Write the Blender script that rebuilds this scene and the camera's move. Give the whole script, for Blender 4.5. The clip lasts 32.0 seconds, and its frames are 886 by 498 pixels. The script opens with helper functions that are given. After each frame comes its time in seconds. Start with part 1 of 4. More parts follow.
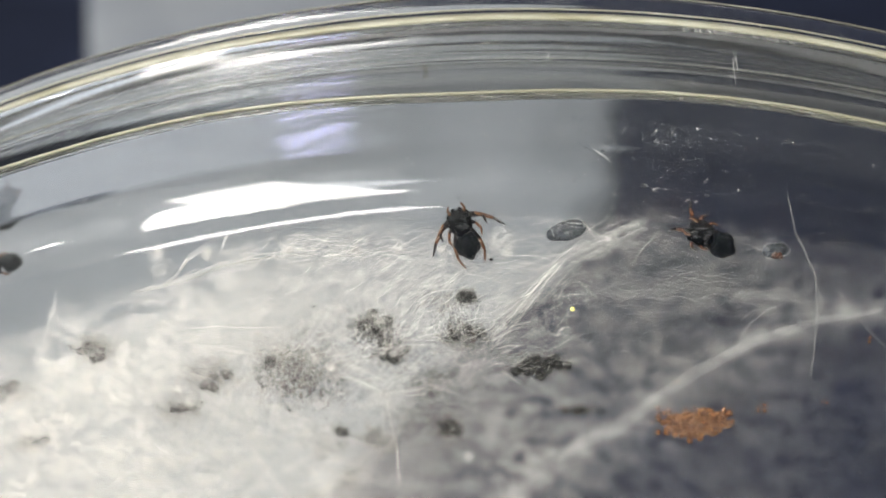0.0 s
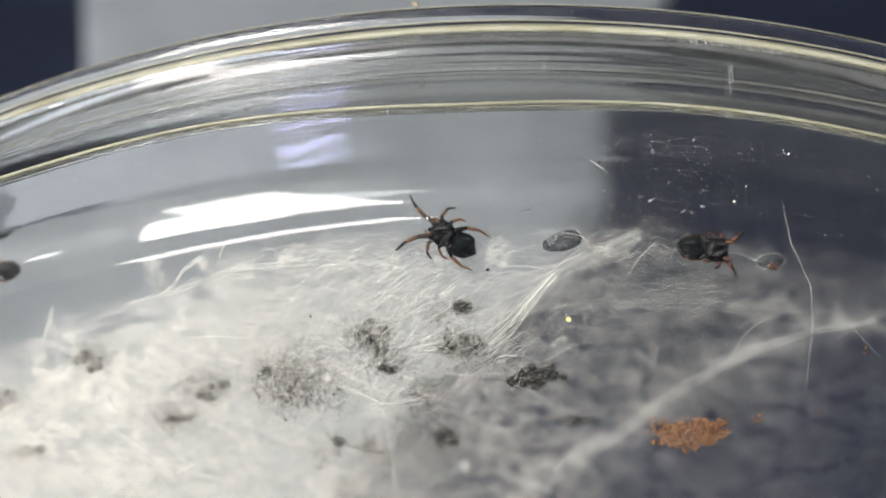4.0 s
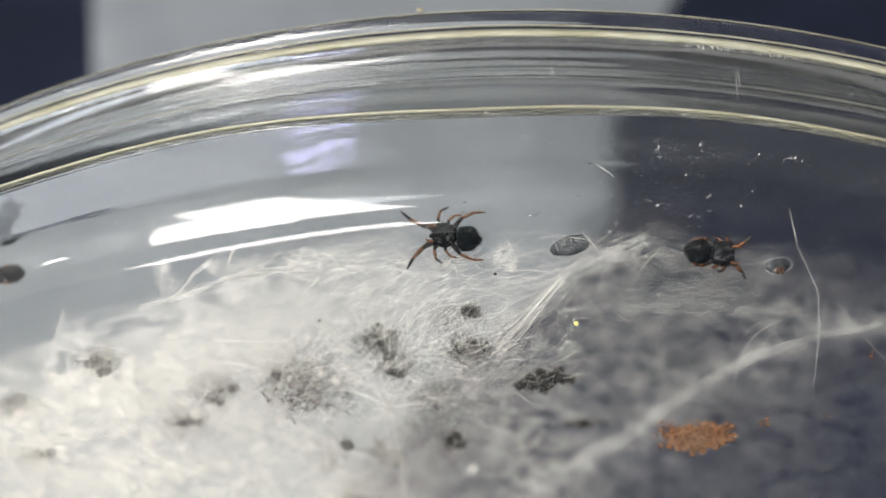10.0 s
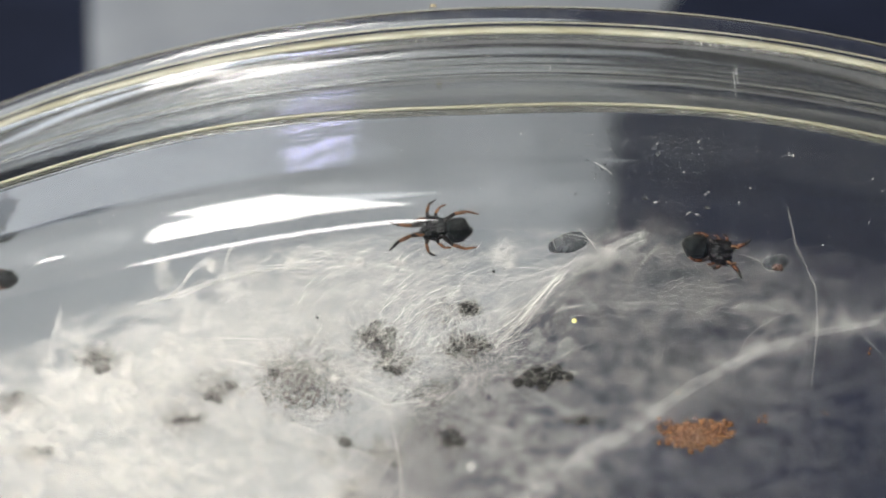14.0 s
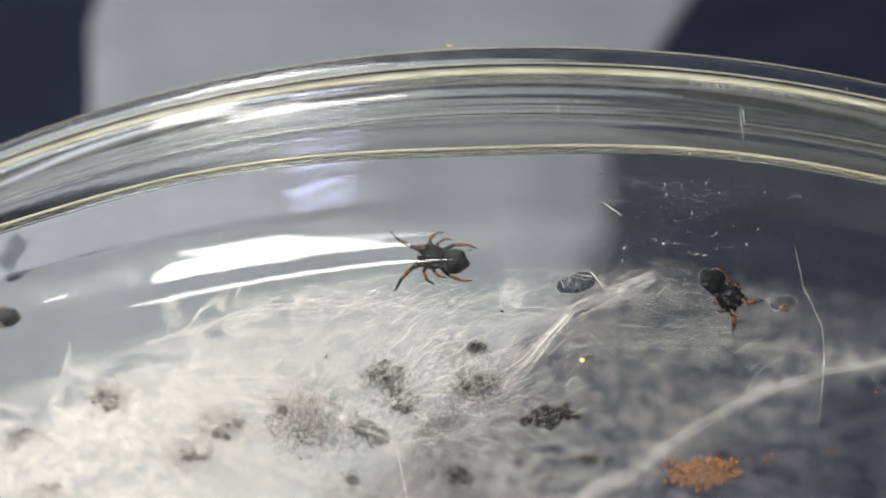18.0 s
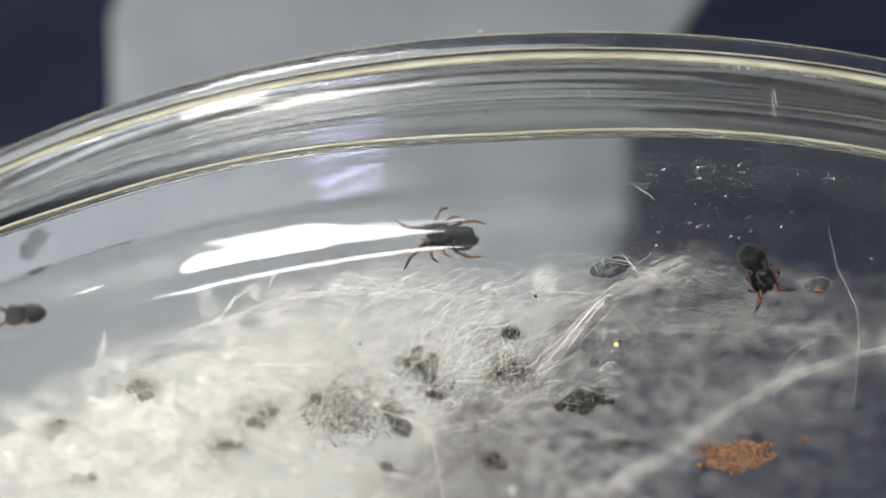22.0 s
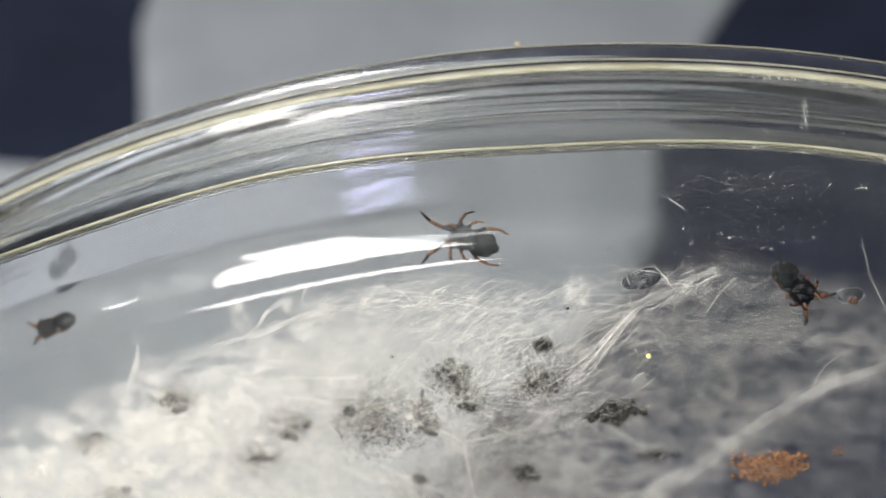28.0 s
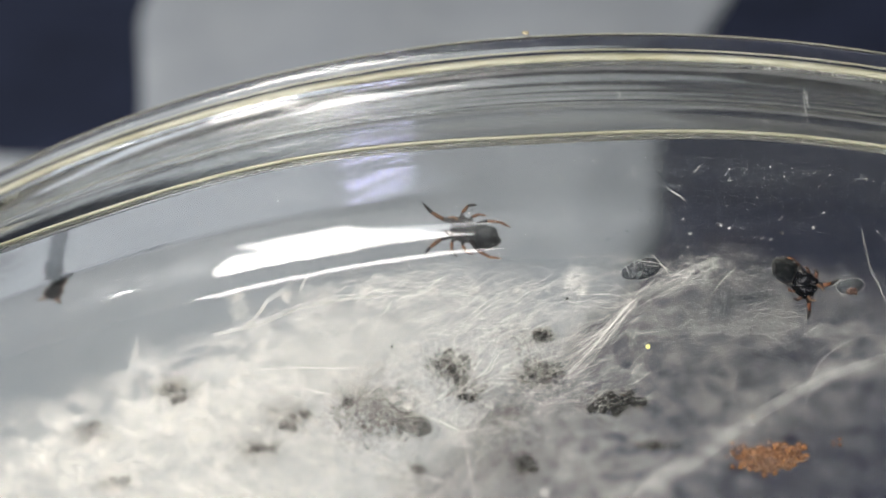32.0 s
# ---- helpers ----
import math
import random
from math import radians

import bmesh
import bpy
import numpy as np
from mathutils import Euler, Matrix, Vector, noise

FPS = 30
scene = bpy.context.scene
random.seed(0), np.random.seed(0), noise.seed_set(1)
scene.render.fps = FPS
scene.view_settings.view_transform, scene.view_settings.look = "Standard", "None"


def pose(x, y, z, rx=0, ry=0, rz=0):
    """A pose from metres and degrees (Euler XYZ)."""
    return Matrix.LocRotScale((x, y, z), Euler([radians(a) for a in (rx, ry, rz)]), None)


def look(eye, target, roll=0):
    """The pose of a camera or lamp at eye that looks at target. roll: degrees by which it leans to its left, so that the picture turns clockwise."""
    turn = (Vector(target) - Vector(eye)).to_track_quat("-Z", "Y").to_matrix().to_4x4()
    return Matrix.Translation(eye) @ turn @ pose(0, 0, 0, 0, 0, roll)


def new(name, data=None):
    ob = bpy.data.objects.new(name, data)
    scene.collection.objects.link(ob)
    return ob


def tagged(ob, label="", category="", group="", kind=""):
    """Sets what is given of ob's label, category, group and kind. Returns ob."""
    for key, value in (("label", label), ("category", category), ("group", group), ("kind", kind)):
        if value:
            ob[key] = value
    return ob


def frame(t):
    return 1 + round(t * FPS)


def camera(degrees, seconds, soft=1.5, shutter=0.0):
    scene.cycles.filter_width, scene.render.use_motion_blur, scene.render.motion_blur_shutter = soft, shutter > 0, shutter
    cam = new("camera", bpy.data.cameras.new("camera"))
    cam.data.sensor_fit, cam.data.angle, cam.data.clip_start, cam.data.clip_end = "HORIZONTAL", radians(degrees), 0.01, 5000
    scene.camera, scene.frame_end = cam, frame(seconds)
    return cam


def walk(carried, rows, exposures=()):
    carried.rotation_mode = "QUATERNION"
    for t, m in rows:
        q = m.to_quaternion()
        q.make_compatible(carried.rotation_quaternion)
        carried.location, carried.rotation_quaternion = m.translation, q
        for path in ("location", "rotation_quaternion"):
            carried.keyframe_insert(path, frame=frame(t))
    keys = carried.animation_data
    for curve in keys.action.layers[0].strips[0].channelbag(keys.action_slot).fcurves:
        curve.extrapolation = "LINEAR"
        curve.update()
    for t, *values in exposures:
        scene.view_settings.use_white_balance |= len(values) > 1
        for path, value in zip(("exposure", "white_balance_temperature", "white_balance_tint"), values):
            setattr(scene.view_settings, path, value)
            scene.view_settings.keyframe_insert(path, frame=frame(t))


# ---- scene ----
cam = camera(32, 32.0, soft=1.5)
cam.data.dof.use_dof = True
cam.data.dof.focus_distance = 0.0438
cam.data.dof.aperture_fstop = 72.0
walk(cam, [
    (0, look((-0.006570, -0.034625, 0.110265), (-0.006482, 0.000007, 0.086504), 5.216)),
    (0.5, look((-0.006579, -0.034648, 0.110335), (-0.006405, 0.000043, 0.086659), 5.263)),
    (1, look((-0.006597, -0.034682, 0.110382), (-0.006304, 0.000024, 0.086731), 5.381)),
    (1.5, look((-0.006547, -0.034709, 0.110378), (-0.006250, 0.000004, 0.086736), 5.440)),
    (2, look((-0.006571, -0.034664, 0.110339), (-0.006224, 0.000073, 0.086732), 5.485)),
    (2.5, look((-0.006570, -0.034717, 0.110397), (-0.006242, 0.000029, 0.086806), 5.467)),
    (3, look((-0.006604, -0.034655, 0.110380), (-0.006287, 0.000089, 0.086786), 5.475)),
    (3.5, look((-0.006609, -0.034656, 0.110367), (-0.006354, 0.000095, 0.086781), 5.434)),
    (5.5, look((-0.006632, -0.034786, 0.110522), (-0.006516, -0.000008, 0.086975), 5.285)),
    (6, look((-0.006643, -0.034793, 0.110550), (-0.006548, -0.000001, 0.087023), 5.225)),
    (6.5, look((-0.006620, -0.034803, 0.110556), (-0.006572, -0.000012, 0.087027), 5.194)),
    (7, look((-0.006622, -0.034814, 0.110538), (-0.006570, -0.000010, 0.087030), 5.220)),
    (7.5, look((-0.006583, -0.034875, 0.110566), (-0.006554, -0.000066, 0.087064), 5.218)),
    (8, look((-0.006593, -0.034885, 0.110591), (-0.006608, -0.000087, 0.087073), 5.160)),
    (8.5, look((-0.006655, -0.034861, 0.110582), (-0.006683, -0.000067, 0.087059), 5.094)),
    (9, look((-0.006669, -0.034797, 0.110558), (-0.006669, 0.000000, 0.087038), 5.157)),
    (9.5, look((-0.006656, -0.034779, 0.110524), (-0.006702, 0.000025, 0.087016), 5.167)),
    (10, look((-0.006630, -0.034823, 0.110542), (-0.006645, -0.000036, 0.087008), 5.153)),
    (10.5, look((-0.006626, -0.034841, 0.110536), (-0.006688, -0.000061, 0.086992), 5.133)),
    (11, look((-0.006640, -0.034828, 0.110552), (-0.006708, -0.000072, 0.086972), 5.063)),
    (11.5, look((-0.006633, -0.034831, 0.110563), (-0.006725, -0.000071, 0.086989), 5.095)),
    (12, look((-0.006633, -0.034726, 0.110475), (-0.006667, 0.000039, 0.086909), 5.133)),
    (12.5, look((-0.006645, -0.034698, 0.110457), (-0.006573, 0.000023, 0.086826), 5.138)),
    (13, look((-0.006607, -0.034726, 0.110459), (-0.006523, 0.000012, 0.086853), 5.171)),
    (13.5, look((-0.006617, -0.034737, 0.110475), (-0.006547, 0.000010, 0.086880), 5.174)),
    (14, look((-0.006615, -0.034805, 0.110543), (-0.006584, -0.000061, 0.086944), 5.160)),
    (14.5, look((-0.007226, -0.035031, 0.110663), (-0.006449, -0.000238, 0.087150), 5.668)),
    (16.5, look((-0.006702, -0.034829, 0.110778), (-0.006157, 0.000113, 0.087481), 5.551)),
    (17, look((-0.006795, -0.034914, 0.110904), (-0.006241, 0.000137, 0.087770), 5.681)),
    (17.5, look((-0.006890, -0.034894, 0.110980), (-0.006615, 0.000211, 0.087924), 5.532)),
    (18, look((-0.007010, -0.034794, 0.110939), (-0.006938, 0.000355, 0.087948), 5.320)),
    (18.5, look((-0.007085, -0.034750, 0.110887), (-0.007301, 0.000379, 0.087868), 5.052)),
    (19, look((-0.007131, -0.034779, 0.110904), (-0.007453, 0.000336, 0.087865), 4.758)),
    (19.5, look((-0.007172, -0.034780, 0.110879), (-0.007560, 0.000334, 0.087837), 4.550)),
    (20, look((-0.007223, -0.034766, 0.110887), (-0.007577, 0.000337, 0.087830), 4.488)),
    (20.5, look((-0.007261, -0.034754, 0.110832), (-0.007601, 0.000288, 0.087682), 4.406)),
    (21, look((-0.007310, -0.034803, 0.110837), (-0.007677, 0.000203, 0.087633), 4.301)),
    (21.5, look((-0.007328, -0.034832, 0.110815), (-0.007718, 0.000159, 0.087589), 4.325)),
    (22, look((-0.007371, -0.034906, 0.110836), (-0.007815, 0.000070, 0.087586), 4.198)),
    (22.5, look((-0.007419, -0.034908, 0.110872), (-0.007938, 0.000042, 0.087585), 4.068)),
    (23, look((-0.007448, -0.034924, 0.110872), (-0.008043, 0.000013, 0.087568), 3.979)),
    (23.5, look((-0.007438, -0.034994, 0.110945), (-0.008246, -0.000065, 0.087636), 3.687)),
    (24, look((-0.007423, -0.035042, 0.111071), (-0.008388, -0.000045, 0.087871), 3.450)),
    (24.5, look((-0.007443, -0.034946, 0.111066), (-0.008520, 0.000076, 0.087908), 3.347)),
    (25, look((-0.007436, -0.034928, 0.111039), (-0.008581, 0.000102, 0.087897), 3.308)),
    (25.5, look((-0.007428, -0.035011, 0.111123), (-0.008649, 0.000017, 0.087981), 3.167)),
    (27.5, look((-0.007443, -0.034922, 0.111056), (-0.008707, 0.000101, 0.087908), 3.062)),
    (28, look((-0.007465, -0.034876, 0.111009), (-0.008700, 0.000154, 0.087871), 3.124)),
    (28.5, look((-0.007461, -0.034884, 0.110970), (-0.008698, 0.000126, 0.087801), 3.127)),
    (29, look((-0.007458, -0.034913, 0.110974), (-0.008693, 0.000067, 0.087760), 3.146)),
    (29.5, look((-0.007447, -0.034890, 0.110926), (-0.008660, 0.000069, 0.087680), 3.169)),
    (30, look((-0.007450, -0.034881, 0.110914), (-0.008662, 0.000073, 0.087660), 3.188)),
    (30.5, look((-0.007437, -0.034922, 0.110909), (-0.008652, 0.000007, 0.087617), 3.189)),
    (31, look((-0.007436, -0.034913, 0.110904), (-0.008653, 0.000015, 0.087612), 3.186)),
    (31.5, look((-0.007431, -0.034881, 0.110891), (-0.008659, 0.000056, 0.087613), 3.131)),
    (32, look((-0.007447, -0.034901, 0.110913), (-0.008665, 0.000031, 0.087626), 3.243)),
])

MM = 0.001
AXIS_Z = 0.0452            # height of the dish's axis; the dish stands on its edge


# ---- world and light ----
world = bpy.data.worlds.new("room_air")
scene.world = world
world.use_nodes = True
world.node_tree.nodes["Background"].inputs[0].default_value = (0.55, 0.6, 0.7, 1)
world.node_tree.nodes["Background"].inputs[1].default_value = 0.05
scene.view_settings.exposure = 0.0


def area_lamp(name, place, target, sx, sy, watts, colour, roll=0):
    data = bpy.data.lights.new(name, "AREA")
    data.shape, data.size, data.size_y = "RECTANGLE", sx, sy
    data.energy, data.color = watts, colour
    ob = new(name, data)
    ob.matrix_world = look(place, target, roll)
    return ob


DISH_TOP = (-0.006, 0.002, 0.088)
area_lamp("desk_lamp", (-0.183, -0.133, 0.383), DISH_TOP, 0.31, 0.075, 1.75, (1.0, 0.975, 0.935), -21.5)
area_lamp("desk_lamp_head", (-0.2, -0.193, 0.326), DISH_TOP, 0.08, 0.19, 1.24, (1.0, 0.975, 0.935), 43.5)
# unseen strip, added to draw the second streak on the dish's bend
area_lamp("streak_lamp", (-0.095, -0.28, 0.13), DISH_TOP, 0.13, 0.028, 0.25, (1.0, 0.98, 0.95), 53.6)
area_lamp("small_lamp", (-0.287, -0.17, 0.279), DISH_TOP, 0.018, 0.018, 0.06, (1.0, 0.98, 0.95))
area_lamp("blue_window", (-0.136, 0.36, 0.259), DISH_TOP, 0.04, 0.011, 0.012, (0.6, 0.6, 1.0))
area_lamp("blue_window_pane", (-0.128, 0.36, 0.225), DISH_TOP, 0.04, 0.011, 0.012, (0.6, 0.6, 1.0))
# added out of view to lay a bluish sheen on the cover's left
area_lamp("sheen_lamp", (-0.62, 1.15, 0.42), (-0.1, 0.0, 0.1), 0.75, 0.7, 1.5, (0.8, 0.88, 1.0))
# added fill: brightens the walls that the plastic reflects
area_lamp("room_fill", (-0.9, -0.85, 1.9), (-0.5, -0.4, 0), 0.6, 0.6, 6.0, (0.95, 0.97, 1.0))


# ---- materials ----
def material(name):
    m = bpy.data.materials.new(name)
    m.use_nodes = True
    nt = m.node_tree
    return m, nt, nt.nodes["Principled BSDF"]


def node(nt, kind, **values):
    n = nt.nodes.new(kind)
    for k, v in values.items():
        n.inputs[k.replace("_", " ")].default_value = v
    return n


def ramp(nt, source, stops):
    r = nt.nodes.new("ShaderNodeValToRGB")
    el = r.color_ramp.elements
    while len(el) < len(stops):
        el.new(0.5)
    for e, (p, c) in zip(el, stops):
        e.position = p
        e.color = (c, c, c, 1) if isinstance(c, (int, float)) else (*c, 1)
    nt.links.new(source, r.inputs[0])
    return r.outputs[0]


def noise_of(nt, scale, detail=4.0, rough=0.55, stretch=None, twist=0.0):
    tc = nt.nodes.new("ShaderNodeTexCoord")
    mp = nt.nodes.new("ShaderNodeMapping")
    nt.links.new(tc.outputs["Object"], mp.inputs[0])
    if stretch:
        mp.inputs["Rotation"].default_value = stretch[1]
        mp.inputs["Scale"].default_value = stretch[0]
    n = nt.nodes.new("ShaderNodeTexNoise")
    n.inputs["Scale"].default_value = scale
    n.inputs["Detail"].default_value = detail
    n.inputs["Roughness"].default_value = rough
    n.inputs["Distortion"].default_value = twist
    nt.links.new(mp.outputs[0], n.inputs["Vector"])
    return n.outputs[0]


def bump(nt, bsdf, height, strength, distance):
    b = nt.nodes.new("ShaderNodeBump")
    b.inputs["Strength"].default_value = strength
    b.inputs["Distance"].default_value = distance
    nt.links.new(height, b.inputs["Height"])
    nt.links.new(b.outputs[0], bsdf.inputs["Normal"])


def grainy(name, dark, light, scale, rough=0.6, depth=0.0, fine=None, spec=0.5):
    """Two-tone surface with coarse and fine grain and a little relief."""
    m, nt, b = material(name)
    mix = nt.nodes.new("ShaderNodeMath")
    mix.operation = "MULTIPLY_ADD"
    nt.links.new(noise_of(nt, fine or scale * 6, 6.0), mix.inputs[0])
    mix.inputs[1].default_value = 0.45
    half = nt.nodes.new("ShaderNodeMath")
    half.operation = "MULTIPLY"
    nt.links.new(noise_of(nt, scale), half.inputs[0])
    half.inputs[1].default_value = 0.55
    nt.links.new(half.outputs[0], mix.inputs[2])
    nt.links.new(ramp(nt, mix.outputs[0], [(0.32, dark), (0.68, light)]), b.inputs["Base Color"])
    b.inputs["Roughness"].default_value = rough
    b.inputs["Specular IOR Level"].default_value = spec
    if depth:
        bump(nt, b, mix.outputs[0], 0.6, depth)
    return m


def clear_plastic(name, tint, rough, wave, haze, rim):
    """Clear plastic, scuffed: a faint white haze of fine scratches over the clear body."""
    m, nt, b = material(name)
    out = nt.nodes["Material Output"]
    scuff = node(nt, "ShaderNodeBsdfGlossy", Color=(0.85, 0.87, 0.88, 1), Roughness=0.42)
    mix = nt.nodes.new("ShaderNodeMixShader")
    lines = noise_of(nt, 1300, 8.0, 0.72, ((1.0, 2.0, 1.0), (0, 0, 0)))
    # scuffs gather on the outer rim, which rubs against things
    tc = nt.nodes.new("ShaderNodeTexCoord")
    flat = nt.nodes.new("ShaderNodeVectorMath")
    flat.operation = "MULTIPLY"
    flat.inputs[1].default_value = (20.0, 0.0, 20.0)
    nt.links.new(tc.outputs["Object"], flat.inputs[0])
    far = nt.nodes.new("ShaderNodeVectorMath")
    far.operation = "LENGTH"
    nt.links.new(flat.outputs[0], far.inputs[0])
    rubbed = nt.nodes.new("ShaderNodeMath")
    rubbed.operation = "MULTIPLY"
    nt.links.new(ramp(nt, lines, [(0.4, 0.2), (0.58, 1.0), (0.74, 3.5)]), rubbed.inputs[0])
    nt.links.new(ramp(nt, far.outputs["Value"], [(0.862, haze), (0.884, haze * rim)]), rubbed.inputs[1])
    nt.links.new(rubbed.outputs[0], mix.inputs[0])
    nt.links.new(b.outputs[0], mix.inputs[1])
    nt.links.new(scuff.outputs[0], mix.inputs[2])
    nt.links.new(mix.outputs[0], out.inputs[0])
    b.inputs["Base Color"].default_value = (*tint, 1)
    b.inputs["Transmission Weight"].default_value = 1.0
    b.inputs["IOR"].default_value = 1.4
    b.inputs["Specular IOR Level"].default_value = 0.9
    nt.links.new(ramp(nt, noise_of(nt, 900, 6.0, 0.7), [(0.45, rough), (0.75, rough * 4)]), b.inputs["Roughness"])
    bump(nt, b, noise_of(nt, 260, 3.0, 0.5), 0.25, wave)
    return m


CLEAR = clear_plastic("clear_polystyrene", (0.905, 0.915, 0.92), 0.02, 0.00002, 0.006, 2.0)
CLEAR_LID = clear_plastic("clear_lid_polystyrene", (0.95, 0.955, 0.945), 0.02, 0.000012, 0.013, 1.5)


# light bent in the plastic's edges, put into a yellowish colour
def edge_glow_plastic():
    m, nt, b = material("painted_edge_glow")
    nt.links.new(ramp(nt, noise_of(nt, 700, 5.0), [(0.3, (0.4, 0.38, 0.26)), (0.7, (0.62, 0.61, 0.5))]), b.inputs["Base Color"])
    b.inputs["Roughness"].default_value = 0.35
    b.inputs["Transmission Weight"].default_value = 0.5
    b.inputs["IOR"].default_value = 1.28
    return m


EDGE_GLOW = edge_glow_plastic()


def silk_material(name, colour, veil, solid=1.0):
    """Silk: white threads that let light through. A veil is thin where its density is low."""
    m, nt, b = material(name)
    nt.nodes.remove(b)
    out = nt.nodes["Material Output"]
    dif = node(nt, "ShaderNodeBsdfDiffuse", Color=(*colour, 1))
    tra = node(nt, "ShaderNodeBsdfTranslucent", Color=(*colour, 1))
    mix = node(nt, "ShaderNodeMixShader")
    mix.inputs[0].default_value = 0.4
    nt.links.new(dif.outputs[0], mix.inputs[1])
    nt.links.new(tra.outputs[0], mix.inputs[2])
    if not veil and solid == 1.0:
        nt.links.new(mix.outputs[0], out.inputs[0])
        return m
    if not veil:
        clear = nt.nodes.new("ShaderNodeBsdfTransparent")
        top = nt.nodes.new("ShaderNodeMixShader")
        nt.links.new(ramp(nt, noise_of(nt, 2500, 5.0, 0.6), [(0.3, solid * 0.4), (0.7, solid * 1.5)]), top.inputs[0])
        nt.links.new(clear.outputs[0], top.inputs[1])
        nt.links.new(mix.outputs[0], top.inputs[2])
        nt.links.new(top.outputs[0], out.inputs[0])
        return m
    den = nt.nodes.new("ShaderNodeAttribute")
    den.attribute_name = "silk_thickness"
    fib = noise_of(nt, 420, 9.0, 0.72, ((1.0, 1.0, 1.8), (0, 0.5, 0)), 1.0)
    blot = noise_of(nt, 1500, 7.0, 0.62, None, 0.6)
    lace = noise_of(nt, 3900, 3.0, 0.55, ((0.7, 1.0, 2.0), (0, -0.35, 0)), 1.2)
    mesh = noise_of(nt, 6000, 3.0, 0.55, ((2.0, 1.0, 0.8), (0, 0.6, 0)), 1.0)
    hair = noise_of(nt, 750, 4.0, 0.6, ((1.0, 1.0, 2.2), (0, 0.4, 0)), 1.6)
    tex = nt.nodes.new("ShaderNodeMath")
    tex.operation = "MULTIPLY"
    nt.links.new(ramp(nt, fib, [(0.32, 0.55), (0.68, 1.4)]), tex.inputs[0])
    both = nt.nodes.new("ShaderNodeMath")
    both.operation = "ADD"
    nt.links.new(ramp(nt, blot, [(0.36, 0.45), (0.64, 1.4)]), both.inputs[0])
    nt.links.new(ramp(nt, hair, [(0.455, 0.0), (0.48, 0.55), (0.505, 0.0)]), both.inputs[1])
    threads = nt.nodes.new("ShaderNodeMath")
    threads.operation = "ADD"
    nt.links.new(ramp(nt, lace, [(0.45, 0.0), (0.49, 1.5), (0.53, 0.0)]), threads.inputs[0])
    nt.links.new(ramp(nt, mesh, [(0.46, 0.0), (0.49, 1.0), (0.52, 0.0)]), threads.inputs[1])
    woven = nt.nodes.new("ShaderNodeMath")
    woven.operation = "MULTIPLY_ADD"
    nt.links.new(threads.outputs[0], woven.inputs[0])
    woven.inputs[1].default_value = 0.6
    nt.links.new(both.outputs[0], woven.inputs[2])
    nt.links.new(woven.outputs[0], tex.inputs[1])
    amount = nt.nodes.new("ShaderNodeMath")
    amount.operation = "MULTIPLY"
    amount.use_clamp = True
    nt.links.new(den.outputs["Fac"], amount.inputs[0])
    nt.links.new(tex.outputs[0], amount.inputs[1])
    clear = nt.nodes.new("ShaderNodeBsdfTransparent")
    top = nt.nodes.new("ShaderNodeMixShader")
    nt.links.new(amount.outputs[0], top.inputs[0])
    nt.links.new(clear.outputs[0], top.inputs[1])
    nt.links.new(mix.outputs[0], top.inputs[2])
    nt.links.new(top.outputs[0], out.inputs[0])
    return m


SILK = silk_material("silk_thread", (0.9, 0.88, 0.83), False)
FAINT = silk_material("thin_silk_cord", (0.9, 0.88, 0.83), False, 0.15)
SOFT = silk_material("soft_silk", (0.9, 0.88, 0.83), False, 0.42)
VEIL = silk_material("silk_veil", (0.94, 0.9, 0.825), True)
CARAPACE = grainy("black_carapace", (0.0004, 0.0004, 0.0006), (0.0022, 0.0025, 0.003), 9000, 0.22, 0.00012, None, 0.14)
BELLY = grainy("dark_abdomen", (0.0004, 0.0006, 0.0008), (0.0025, 0.0042, 0.0046), 8000, 0.28, 0.00012, None, 0.1)
LEG_DARK = grainy("black_leg", (0.002, 0.002, 0.002), (0.011, 0.009, 0.008), 9000, 0.5, 0.0, None, 0.18)
LEG_TAN = grainy("amber_leg", (0.015, 0.007, 0.003), (0.13, 0.058, 0.024), 9000, 0.45, 0.0, None, 0.2)
LEG_RED = grainy("dark_red_leg", (0.006, 0.002, 0.0008), (0.085, 0.025, 0.006), 9000, 0.45, 0.0, None, 0.2)
HUSK = grainy("dark_husk", (0.003, 0.003, 0.0027), (0.024, 0.022, 0.017), 6000, 0.6, 0.00002, None, 0.25)
BRISTLE = grainy("grey_bristle", (0.05, 0.055, 0.05), (0.2, 0.2, 0.18), 9000, 0.5)
EYE = grainy("glossy_eye", (0.002, 0.002, 0.002), (0.006, 0.006, 0.008), 3000, 0.08)
PALE = grainy("pale_hair", (0.05, 0.055, 0.06), (0.22, 0.22, 0.22), 9000, 0.6)
NAVY = grainy("navy_cloth", (0.0065, 0.0095, 0.021), (0.017, 0.0225, 0.047), 60, 0.85, 0.0002, 1200, 0.2)
GREY = grainy("grey_cloth", (0.25, 0.27, 0.295), (0.34, 0.36, 0.38), 70, 0.85, 0.0002, 900, 0.2)
WALL = grainy("painted_wall", (0.68, 0.69, 0.7), (0.76, 0.76, 0.76), 3, 0.8)
ORANGE = grainy("orange_residue", (0.05, 0.016, 0.0002), (0.2, 0.064, 0.0004), 2500, 0.5, 0.00005)
BROWN = grainy("brown_crumb", (0.015, 0.005, 0.002), (0.06, 0.019, 0.005), 4000, 0.5, 0.00003)
DUST = grainy("pale_dust", (0.45, 0.45, 0.42), (0.8, 0.8, 0.76), 4000, 0.6)
